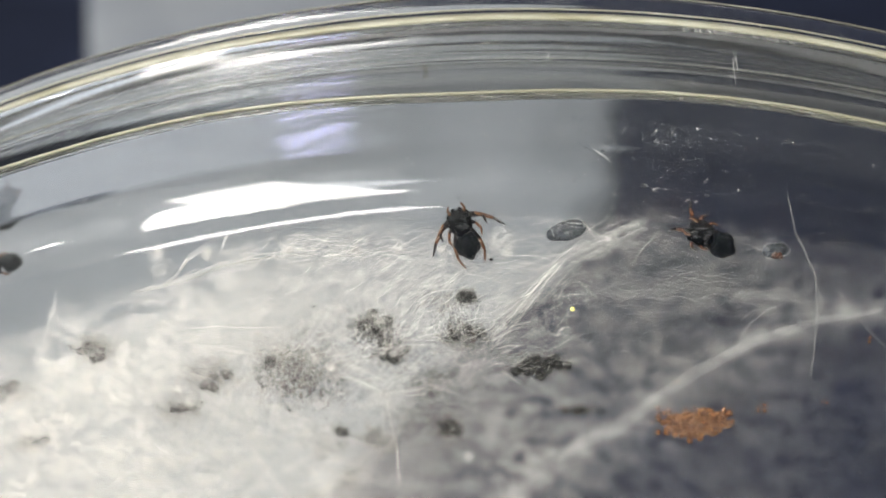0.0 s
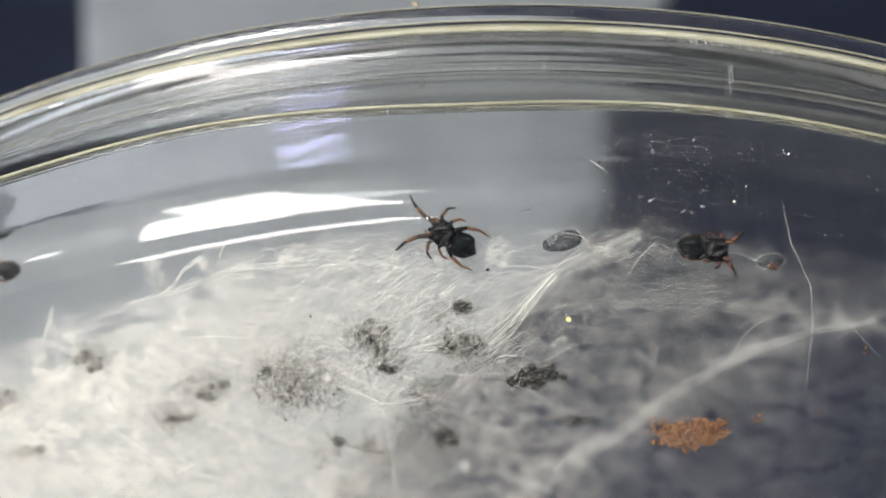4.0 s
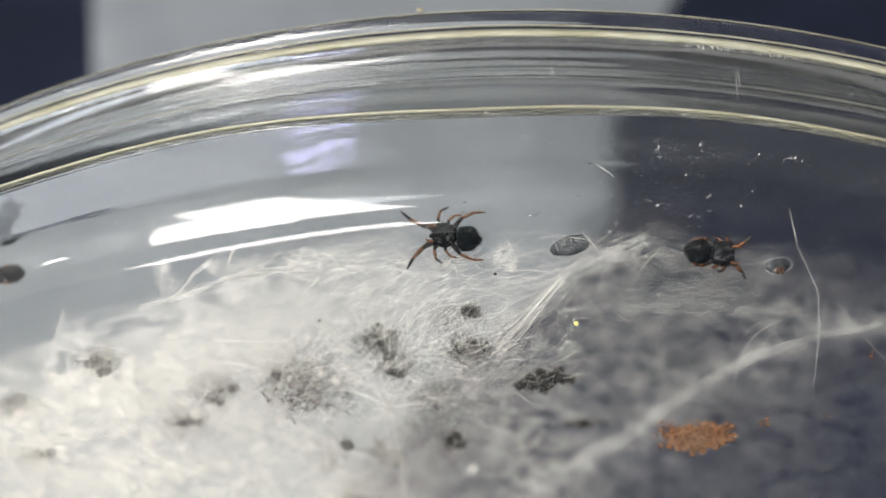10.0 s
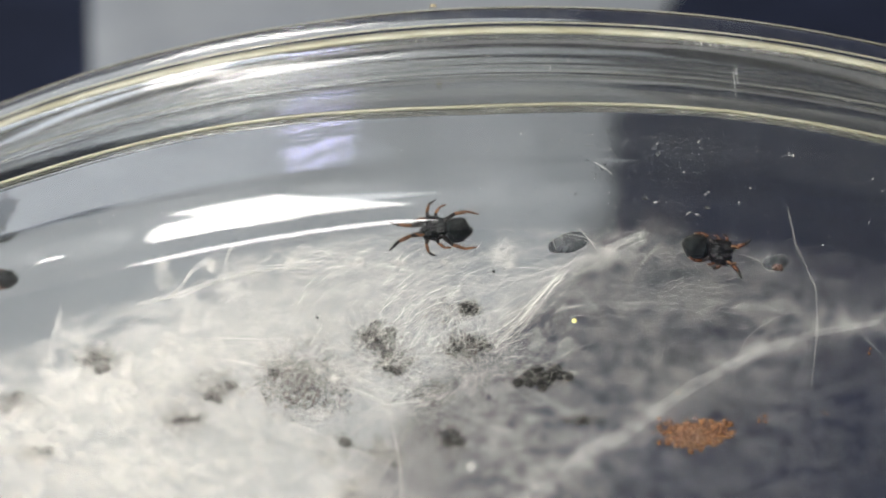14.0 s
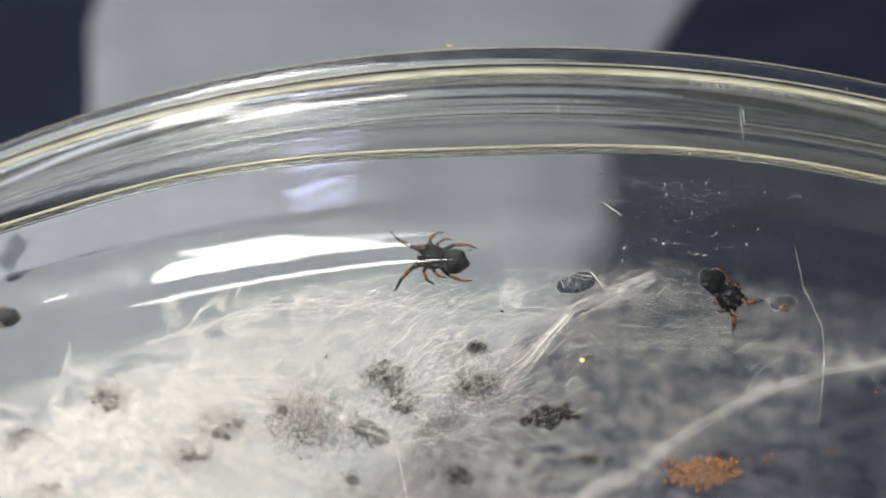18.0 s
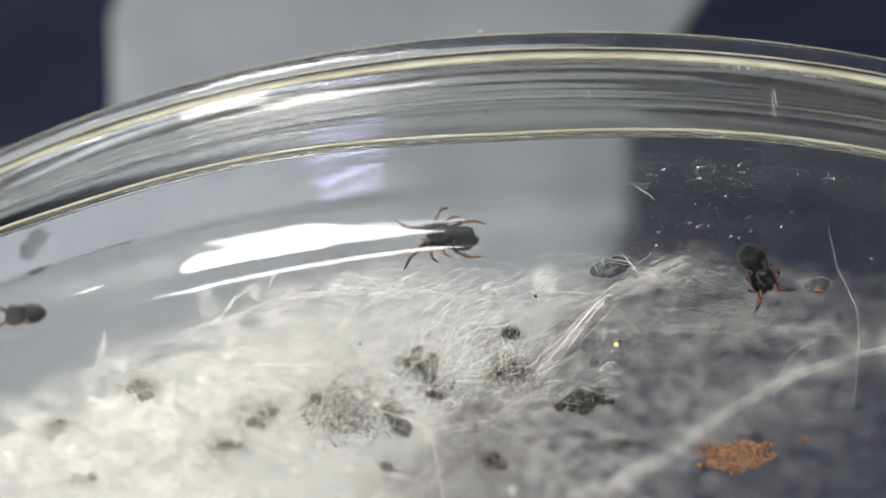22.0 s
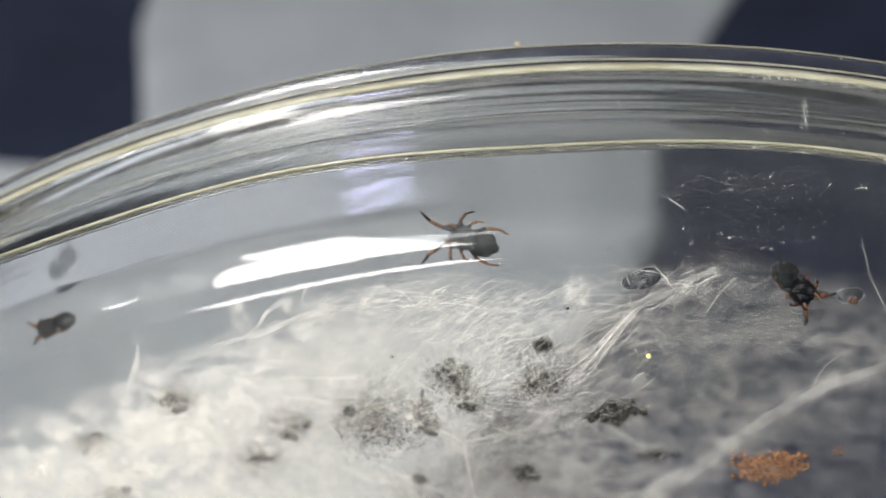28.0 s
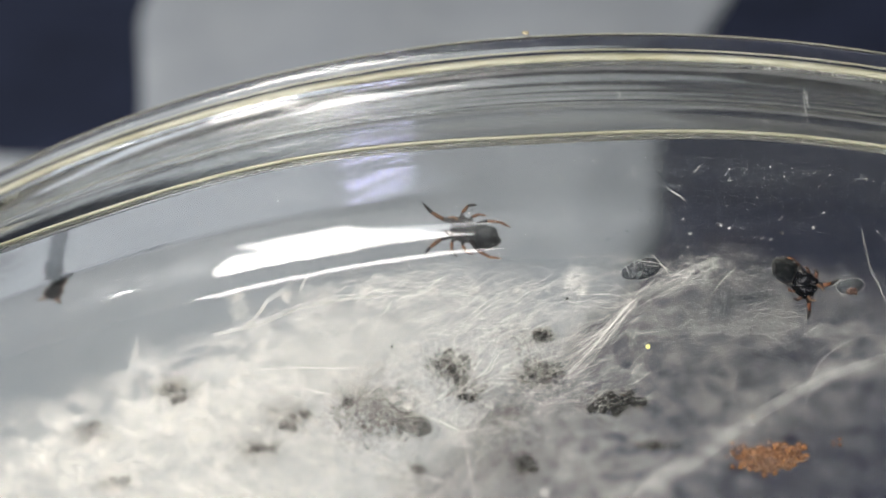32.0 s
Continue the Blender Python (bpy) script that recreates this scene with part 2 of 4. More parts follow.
def hole_backdrop():
    """A thin dark sheet that lets half the light through; stands for the dark background behind a hole."""
    m, nt, b = material("dark_hole_backdrop")
    nt.links.new(ramp(nt, noise_of(nt, 2200, 5.0), [(0.35, (0.008, 0.01, 0.014)), (0.7, (0.05, 0.055, 0.06))]), b.inputs["Base Color"])
    nt.links.new(ramp(nt, noise_of(nt, 1500, 6.0), [(0.35, 0.5), (0.65, 0.92)]), b.inputs["Alpha"])
    b.inputs["Roughness"].default_value = 0.45
    b.inputs["Specular IOR Level"].default_value = 0.2
    return m


HOLE_DARK = hole_backdrop()
MITE = grainy("pale_mite", (0.2, 0.17, 0.1), (0.38, 0.33, 0.22), 6000, 0.45)
YELLOW = grainy("yellow_grain", (0.55, 0.5, 0.12), (0.8, 0.76, 0.3), 4000, 0.4)


# ---- mesh helpers ----
def mesh_of(name, bm, mat, smooth=True):
    me = bpy.data.meshes.new(name)
    bm.to_mesh(me)
    bm.free()
    me.materials.append(mat)
    if smooth:
        me.shade_smooth()
    return me


def part(name, bm, mat, parent, label=""):
    ob = new(name, mesh_of(name, bm, mat))
    ob.parent = parent
    return tagged(ob, label) if label else ob


def thing(name, label, category, place=None, group="", kind=""):
    ob = new(name)
    ob.empty_display_size = 0.001
    if place is not None:
        ob.matrix_world = place
    return tagged(ob, label, category, group, kind)


def mesh_thing(name, bm, mat, label, category, group="", kind=""):
    return tagged(new(name, mesh_of(name, bm, mat)), label, category, group, kind)


def raw_mesh(name, verts, faces, mat, smooth=True):
    me = bpy.data.meshes.new(name)
    me.from_pydata(verts, [], faces)
    me.materials.append(mat)
    if smooth:
        me.shade_smooth()
    return me


def blob(bm, centre, radii, seed=0.0, rough=0.0, seg=14, turn=None):
    """A rounded lump, uneven by rough."""
    c = Vector(centre)
    rows = max(4, seg * 2 // 3)

    def at(lat, lon):
        u = Vector((math.cos(lat), math.sin(lat) * math.cos(lon), math.sin(lat) * math.sin(lon)))
        k = 1.0 + (rough * noise.noise(u * 1.9 + Vector((seed, seed * 1.7, 3))) if rough else 0.0)
        p = Vector((u.x * radii[0], u.y * radii[1], u.z * radii[2])) * k
        return bm.verts.new((turn @ p if turn else p) + c)

    tip, tail = at(0, 0), at(math.pi, 0)
    rings = [[at(math.pi * j / rows, math.tau * i / seg) for i in range(seg)] for j in range(1, rows)]
    for i in range(seg):
        q = (i + 1) % seg
        bm.faces.new((tip, rings[0][i], rings[0][q]))
        bm.faces.new((tail, rings[-1][q], rings[-1][i]))
        for r0, r1 in zip(rings, rings[1:]):
            bm.faces.new((r0[i], r1[i], r1[q], r0[q]))
    return bm


def tube(bm, pts, radii, sides=7, cap=True):
    """A tube through points with a radius at each."""
    rings = []
    for i, p in enumerate(pts):
        p = Vector(p)
        d = (Vector(pts[min(i + 1, len(pts) - 1)]) - Vector(pts[max(i - 1, 0)])).normalized()
        a = d.orthogonal().normalized() if i == 0 else (rings_a - d * rings_a.dot(d)).normalized()
        rings_a = a
        b = d.cross(a)
        rings.append([bm.verts.new(p + (a * math.cos(k * math.tau / sides) + b * math.sin(k * math.tau / sides)) * radii[i]) for k in range(sides)])
    for r, q in zip(rings, rings[1:]):
        for k in range(sides):
            bm.faces.new((r[k], r[(k + 1) % sides], q[(k + 1) % sides], q[k]))
    if cap:
        bm.faces.new(rings[0][::-1])
        bm.faces.new(rings[-1])
    return bm


def smooth(x, lo, hi):
    k = min(1.0, max(0.0, (x - lo) / (hi - lo)))
    return k * k * (3 - 2 * k)


def lathe(profile, steps=288, wobble=0.0, warp=0.0, sag=0.0):
    """Turns a closed profile of (radius, depth) in mm about the dish's axis; gives a bmesh in metres."""
    bm = bmesh.new()
    rings = []
    for i in range(steps):
        a = math.tau * i / steps
        ca, sa = math.sin(a), math.cos(a)
        ring = []
        for r, d in profile:
            k = wobble * (noise.noise(Vector((ca * 9, sa * 9, d))) + 0.6 * noise.noise(Vector((ca * 31, sa * 31, d * 3))))
            if sag and 44.49 < r < 45.04 and 7.04 < d < 7.46:
                r -= sag * smooth(math.degrees(a) - 341.5, 0.0, 0.8) * math.sin(math.pi * (d - 7.04) / 0.42)
            k += warp * math.cos(21 * a + 6.05) * smooth(4.2 - d, 0.0, 2.0)
            ring.append(bm.verts.new((r * ca * MM, (d + k) * MM, r * sa * MM)))
        rings.append(ring)
    n = len(profile)
    for i in range(steps):
        r, q = rings[i], rings[(i + 1) % steps]
        for k in range(n):
            bm.faces.new((r[k], q[k], q[(k + 1) % n], r[(k + 1) % n]))
    bmesh.ops.recalc_face_normals(bm, faces=bm.faces)
    return bm


def arc(cr, cd, rad, a0, a1, n=7):
    return [(cr + rad * math.cos(math.radians(a0 + (a1 - a0) * i / n)), cd + rad * math.sin(math.radians(a0 + (a1 - a0) * i / n))) for i in range(n + 1)]


def slab(name, x0, x1, y0, y1, z0, z1, mat, label, category):
    bm = bmesh.new()
    bmesh.ops.create_cube(bm, size=1.0)
    for v in bm.verts:
        v.co = Vector(((x0 + x1) / 2 + v.co.x * (x1 - x0), (y0 + y1) / 2 + v.co.y * (y1 - y0), (z0 + z1) / 2 + v.co.z * (z1 - z0)))
    ob = new(name, mesh_of(name, bm, mat, False))
    return tagged(ob, label, category, kind="structure")


# ---- the room, plain, and the cloth-covered table top ----
slab("ground", -1.2, 1.2, -1.2, 1.2, -0.03, 0.0, NAVY, "dark navy cloth covering the table top", "table top")
slab("wall_north", -1.2, 1.2, 1.2, 1.3, -0.03, 2.0, WALL, "plain grey painted wall", "wall")
slab("wall_south", -1.2, 1.2, -1.3, -1.2, -0.03, 2.0, WALL, "plain grey painted wall", "wall")
slab("wall_east", 1.2, 1.3, -1.3, 1.3, -0.03, 2.0, WALL, "plain grey painted wall", "wall")
slab("wall_west", -1.3, -1.2, -1.3, 1.3, -0.03, 2.0, WALL, "plain grey painted wall", "wall")
slab("ceiling", -1.3, 1.3, -1.3, 1.3, 2.0, 2.1, WALL, "plain grey painted ceiling", "ceiling")


def grey_cloth():
    """A folded grey cloth behind the dish; its long edges run away from the viewer."""
    bm = bmesh.new()
    nx, ny = 40, 90
    left = [(14, -230), (100, -230), (136, -230), (145, -56), (166, -60.5), (190, -66.5), (260, -73), (420, -93)]
    right = [(14, -90), (83, -14), (105, -4), (122, 9), (133, 14.5), (145, 16), (157, 16.5), (169, 16.8), (205, 27.5), (260, 46), (420, 91)]
    ys = [14 + 406 * j / ny for j in range(ny + 1)]
    grid = []
    for y in ys:
        xl = np.interp(y, [p[0] for p in left], [p[1] for p in left])
        xr = np.interp(y, [p[0] for p in right], [p[1] for p in right])
        row = []
        for i in range(nx + 1):
            x = xl + (xr - xl) * i / nx
            edge = min(i, nx - i, 6) / 6
            z = 0.6 + 1.2 * edge ** 0.5 + 0.9 * edge * math.sin(x * 0.17 + 0.004 * y) + 0.5 * noise.noise(Vector((x * 0.06, y * 0.03, 0)))
            row.append(bm.verts.new((x * MM, y * MM, max(z, 0.3) * MM)))
        grid.append(row)
    for j in range(ny):
        for i in range(nx):
            bm.faces.new((grid[j][i], grid[j][i + 1], grid[j + 1][i + 1], grid[j + 1][i]))
    got = bmesh.ops.extrude_face_region(bm, geom=bm.faces[:])
    for v in got["geom"]:
        if isinstance(v, bmesh.types.BMVert):
            v.co.z = 0.0
    bmesh.ops.recalc_face_normals(bm, faces=bm.faces)
    mesh_thing("grey_cloth", bm, GREY, "flat light grey cloth lying on the navy table cover", "cloth")


grey_cloth()

# ---- the dish: a clear shallow dish standing on its edge, base to the viewer ----
dish = thing("petri_dish", "clear plastic petri dish standing on its edge, lined with silk", "petri dish", pose(0, 0, AXIS_Z))
OUTER = [(0.02, 0.0), (20, 0.0), (38, 0.0), (41.9, 0.0), (42.2, 0.0)] + arc(42.3, 1.8, 1.8, -90, 0, 26) + [(44.105, 2.1), (44.13, 5.0), (44.155, 8.15), (44.15, 8.22), (44.1, 8.25)]
INNER = [(44.0, 8.25), (43.97, 8.2), (43.97, 8.1), (43.95, 5.0), (43.942, 2.1)] + arc(42.3, 1.8, 1.64, 0, -90, 26) + [(42.2, 0.16), (41.9, 0.16), (38, 0.16), (20, 0.16), (0.02, 0.16)]
body = part("dish_body", lathe(OUTER + INNER), CLEAR, dish)
body.visible_shadow = False

lid = thing("dish_cover", "clear plastic petri dish cover with yellowish edge glow painted on", "dish cover", pose(0, 0, AXIS_Z))
# the skirt narrows a little towards the rim, carries two small steps shaped to draw refraction streaks, then flares to
# the corner
LID = ([(45.53, 1.83), (45.6, 1.79), (45.67, 1.79), (45.7, 1.83), (45.699, 1.87), (45.69, 1.91), (45.53, 2.6), (45.29, 3.6), (45.03, 4.66), (45.015, 4.8), (44.975, 4.86), (44.9, 5.15), (44.82, 5.68), (44.81, 5.78), (44.77, 5.85), (44.74, 6.1), (44.64, 6.7), (44.51, 7.02), (44.505, 7.05)]
       + arc(43.67, 8.91, 2.0, -66, -48, 8) + [(45.03, 7.45), (45.04, 7.52), (45.02, 7.72), (45.0, 7.78), (45.0, 7.85), (45.03, 7.97)]
       + arc(45.02, 8.37, 0.35, -78, 88, 16) + [(44.6, 8.72), (43.8, 8.72), (20, 8.72), (0.02, 8.72), (0.02, 8.32), (20, 8.32), (43.8, 8.32), (44.3, 8.32)] + arc(44.5, 8.12, 0.2, 90, 5, 4)
       + [(44.69, 7.9), (44.65, 7.6), (44.27, 7.14), (44.245, 7.09), (44.242, 7.04), (44.27, 6.6), (44.62, 4.8), (45.19, 2.6), (45.35, 1.95), (45.36, 1.91), (45.38, 1.87)])
lid_body = part("lid_body", lathe(LID, 432, 0.02, 0.13, 0.12), CLEAR_LID, lid)
lid_body.visible_shadow = False


# thin rings on the cover that carry the painted edge glow
def edge_ring(name, r, d, w, h, wob, label):
    ring = part(name, lathe([(r - w, d - h), (r + w, d - h), (r + w, d + h), (r - w, d + h)], 432, wob, 0.13), EDGE_GLOW, lid, label)
    return ring


edge_ring("skirt_edge", 45.68, 1.8, 0.035, 0.035, 0.03, "lip of the lid's skirt, yellowish edge glow put into its colour")
edge_ring("corner_edge", 45.03, 7.58, 0.06, 0.15, 0.03, "corner of the lid, whitish edge glow put into its colour")
edge_ring("groove_edge", 45.1, 7.95, 0.02, 0.02, 0.03, "fine line along the lid, whitish edge glow put into its colour")
edge_ring("top_edge", 45.31, 8.57, 0.02, 0.03, 0.03, "thin outer edge of the lid, yellowish edge glow put into its colour")

# ---- the nest: positions in mm along and across the silk, and behind the base ----
NEST_X = [-18.31699, 0.88652, -0.14694, 0.01612, 0.0015, -0.00147]
NEST_Z = [47.30499, 0.08216, -0.90712, 0.00376, -0.02081, -0.00017]


def nest(a, b, d):
    """A place in the nest: a across, b downwards, d behind the base, all in mm; metres in the world."""
    q = (1.0, a, b, a * b, b * b, a * a)
    x = sum(c * k for c, k in zip(NEST_X, q))
    z = sum(c * k for c, k in zip(NEST_Z, q))
    fan = (d - 1.2) / 36.0          # places spread and sink a little with depth
    return Vector(((x + (x + 6.67) * fan) * MM, d * MM, AXIS_Z + (z + (z - 65.36) * fan) * MM))


TOWARD = Vector((0.0, -0.8285, 0.56))
RIGHT = Vector((0.996, 0.0503, 0.0745))
UP = Vector((-0.0899, 0.5577, 0.8251))


TOP_A = [-5, 0, 2.4, 4.9, 6.9, 8.7, 11.5, 15, 19, 21.5, 24, 27, 32]
TOP_B = [11.4, 10.2, 9.1, 8.15, 7.4, 6.85, 6.6, 6.55, 6.7, 7.0, 7.4, 7.8, 8.5]


def px(*pairs):
    """Nest places given in the nest's own finer unit, 61 to the millimetre."""
    return [(x / 61.0, y / 61.0) for x, y in pairs]


# where silk lies thicker: path, half width, extra thickness
BANDS = [(px((1560, 575), (1440, 595), (1330, 630), (1220, 690), (1120, 760), (1000, 840), (900, 910)), 0.3, 0.13),
         (px((1000, 545), (1250, 545), (1420, 560), (1568, 580)), 0.3, 0.07),
         (px((1150, 430), (1060, 460), (995, 492), (900, 580)), 0.35, 0.08),
         (px((880, 640), (915, 740), (950, 820), (930, 900)), 1.0, 0.08),
         (px((720, 425), (470, 475), (330, 525), (60, 625)), 0.5, 0.25)]


def density_at(a, b):
    """How thick the silk lies: thickest at the lower left, thin at the right, ending at a ragged upper edge."""
    ragged = 0.5 * noise.noise(Vector((a * 0.8, b * 0.4, 0))) + 0.25 * noise.noise(Vector((a * 2.7, b, 5)))
    top = np.interp(a, TOP_A, TOP_B) + 1.1 * ragged
    fade = 2.0 - 1.1 * smooth(a, 13.0, 18.0)
    edge = smooth(b, top - 0.4, top + fade) ** 1.2
    left = smooth(13.5 - a + 0.22 * (b - 9), -7.0, 13.0)
    base = (0.215 - 0.08 * smooth(a, 13.0, 16.0)) + 0.715 * left ** 1.25
    base *= 1.0 - (0.2 + 0.2 * smooth(10.0 - b, 0.0, 1.5)) * math.exp(-((a - 13.3) / 3.2) ** 2)
    base *= 1.0 - 0.5 * smooth(a, 22.3, 24.5)
    # the sparse corner beyond the long diagonal band
    band = (b - 9.7) + (a - 23.6) * 0.58
    base *= 1.0 - 0.42 * smooth(band, 0.2, 1.6) * smooth(a, 13.5, 17.0)
    for path, width, more in BANDS:
        near = min(segment_gap(a, b, p, q) for p, q in zip(path, path[1:]))
        if near < 3 * width:
            base += more * math.exp(-(near / width) ** 2)
    return edge * base


def segment_gap(a, b, p, q):
    """Distance from (a, b) to the straight piece p-q."""
    ux, uy = q[0] - p[0], q[1] - p[1]
    k = max(0.0, min(1.0, ((a - p[0]) * ux + (b - p[1]) * uy) / (ux * ux + uy * uy)))
    return math.hypot(a - p[0] - k * ux, b - p[1] - k * uy)


GRID_A, GRID_B, GRID_N = -8.0, 4.0, 8
GRID = [[density_at(GRID_A + i / GRID_N, GRID_B + j / GRID_N) for i in range(46 * GRID_N + 1)] for j in range(18 * GRID_N + 1)]


def silk_density(a, b):
    """The same, looked up from a table."""
    u = min(max((a - GRID_A) * GRID_N, 0), 46 * GRID_N - 0.01)
    v = min(max((b - GRID_B) * GRID_N, 0), 18 * GRID_N - 0.01)
    i, j = int(u), int(v)
    u, v = u - i, v - j
    r, q = GRID[j], GRID[j + 1]
    return (r[i] * (1 - u) + r[i + 1] * u) * (1 - v) + (q[i] * (1 - u) + q[i + 1] * u) * v


def veil_layer(depth, strength, seed, lumps):
    nx, ny = 340, 190
    verts, dens, faces = [], [], []
    for j in range(ny + 1):
        for i in range(nx + 1):
            a = -4 + 36 * i / nx
            b = 6 + 14 * j / ny
            w = noise.noise(Vector((a * 0.35 + seed, b * 0.35, seed))) + 0.15 * noise.noise(Vector((a * 1.3, b * 1.3 + seed, seed)))
            verts.append(nest(a, b, depth + 0.35 * w * lumps))
            more = 1.0 + 0.7 * smooth(a, 11.0, 16.0)
            patch = 0.75 + 0.6 * noise.noise(Vector((a * 0.55, b * 0.75, seed * 2))) + more * (0.55 * noise.noise(Vector((a * 1.5, b * 2.2, seed * 3))) + 0.5 * noise.noise(Vector((a * 3.0, b * 3.9, seed * 5))))
            lumpy = 0.7 * noise.noise(Vector((a * 1.9, b * 2.8, 77))) + 0.55 * noise.noise(Vector((a * 4.2, b * 5.6, 78)))
            patch += lumpy * (0.1 + 0.7 * smooth(a, 12.0, 16.0))
            rim = (1.0 - smooth(b - np.interp(a, TOP_A, TOP_B), 0.9, 2.2)) * (1.0 - 0.8 * smooth(a, 14.5, 18.0))
            if rim > 0:
                patch *= 1.0 - 0.85 * rim * smooth(noise.noise(Vector((a * 1.3, b * 2.6, 31))) + 0.5 * noise.noise(Vector((a * 3.6, b * 5.0, 32))), -0.05, 0.3)
            near = 1.0 + 0.25 * smooth(a, 13.0, 17.0) * (depth < 2.0)
            dens.append(max(0.0, strength * near * patch * silk_density(a, b)))
    for j in range(ny):
        for i in range(nx):
            k = j * (nx + 1) + i
            if max(dens[k], dens[k + 1], dens[k + nx + 1], dens[k + nx + 2]) > 0.004:
                faces.append((k, k + 1, k + nx + 2, k + nx + 1))
    me = raw_mesh("silk_veil", verts, faces, VEIL)
    me.attributes.new("silk_thickness", "FLOAT", "POINT").data.foreach_set("value", dens)
    tagged(new("silk_veil", me), "translucent white sheet of matted spider silk", "silk", kind="stuff")


for depth, strength, seed, lumps in ((1.4, 0.2, 1.0, 0.4), (1.85, 0.18, 4.0, 0.8), (2.7, 0.17, 7.0, 1.2), (4.0, 0.22, 11.0, 1.5)):
    veil_layer(depth, strength, seed, lumps)

NODES = px((1000, 490), (693, 722), (770, 735), (853, 672), (690, 650))


def fibres(name, count, zone, depths, lean, spread, radius, length, seed, label, mat=SILK, curl=0.07, floor=0.04):
    """Many fine threads, as three-sided tubes in one mesh. zone: a middle and the reach round it, in the nest's finer unit;
    lean, spread: the way the threads run, in degrees upwards to the right, and how much it varies."""
    rng = random.Random(seed)
    verts, faces = [], []
    made = tries = 0
    (cx, cy), (wx, wy) = px(zone[:2], zone[2:])
    while made < count and tries < count * 30:
        tries += 1
        a, b = rng.gauss(cx, wx), rng.gauss(cy, wy)
        if rng.random() > 0.15 + smooth(silk_density(a, b), floor, floor + 0.35):
            continue
        ang = -math.radians(rng.gauss(lean, spread))
        na, nb = min(NODES, key=lambda n: (n[0] - a) ** 2 + (n[1] - b) ** 2)
        if math.hypot(na - a, nb - b) < 1.8 and rng.random() < 0.5:
            ang = math.atan2(nb - b, na - a) + rng.gauss(0, 0.2)
        n = 9
        ln = length * rng.lognormvariate(0, 0.5) / n
        ca, cb = 0.5 * n * ln * math.cos(ang), 0.5 * n * ln * math.sin(ang)
        if min(silk_density(a + ca, b + cb), silk_density(a - ca, b - cb)) < floor:
            continue
        d = rng.uniform(*depths)
        bend = rng.gauss(0, curl)
        rad = radius * rng.lognormvariate(0, 0.4)
        base = len(verts)
        pa, pb, ang = a - ca, b - cb, ang - 0.5 * n * bend
        slope = rng.gauss(0, 0.06)
        for i in range(n + 1):
            p = nest(pa, pb, d)
            side = (-RIGHT * math.sin(ang) - UP * math.cos(ang)) * rad * MM
            out = TOWARD * rad * MM
            taper = 0.45 + 0.55 * math.sin(math.pi * i / n)
            verts += [p + side * taper, p - side * taper * 0.5 + out * taper, p - side * taper * 0.5 - out * taper]
            ang += bend + rng.gauss(0, 0.05)
            pa, pb, d = pa + ln * math.cos(ang), pb + ln * math.sin(ang), max(1.0, d + slope * ln)
            if i:
                k = base + 3 * i
                for q in range(3):
                    faces.append((k - 3 + q, k - 3 + (q + 1) % 3, k + (q + 1) % 3, k + q))
        made += 1
    tagged(new(name, raw_mesh(name, verts, faces, mat)), label, "silk", kind="stuff")


fibres("silk_threads", 3400, (600, 640, 430, 150), (1.2, 2.0), 8, 40, 0.0022, 0.55, 3, "fine white silk threads pressed against the dish's base", SOFT, 0.15)
fibres("silk_threads", 500, (500, 660, 400, 140), (2.0, 3.4), 5, 30, 0.004, 1.8, 5, "tangled white silk threads deep in the nest", SOFT, 0.14)
fibres("silk_threads", 1300, (770, 530, 120, 75), (1.0, 1.5), 24, 30, 0.0022, 0.55, 13, "fine threads crossing the middle of the nest", SOFT, 0.14)
fibres("silk_threads", 420, (820, 530, 120, 70), (1.0, 1.4), 27, 20, 0.0024, 0.75, 14, "bright fine threads crossing the middle of the nest", SILK, 0.09)
fibres("silk_threads", 480, (760, 640, 100, 55), (1.0, 1.5), 42, 34, 0.0023, 0.5, 15, "bright fine threads over the dark skins", SILK, 0.12)
fibres("silk_threads", 800, (740, 465, 190, 30), (1.0, 1.6), 6, 34, 0.0022, 0.4, 17, "curled threads along the nest's upper edge", SOFT, 0.28, 0.012)
fibres("silk_threads", 260, (720, 465, 180, 26), (1.0, 1.4), 15, 26, 0.0024, 0.45, 18, "bright threads along the nest's upper edge", SILK, 0.15, 0.012)
fibres("silk_threads", 260, (1150, 455, 95, 24), (1.0, 1.6), 10, 30, 0.002, 0.45, 19, "wispy threads round the silk pockets", SOFT, 0.28, 0.012)
fibres("silk_threads", 340, (1180, 520, 150, 45), (1.1, 2.0), 3, 20, 0.002, 0.45, 20, "pale threads in the thin silk", SOFT, 0.08, 0.03)
fibres("silk_wadding", 250, (330, 720, 260, 120), (3.0, 4.5), 0, 40, 0.005, 3.0, 9, "dense matted white silk at the back of the nest")


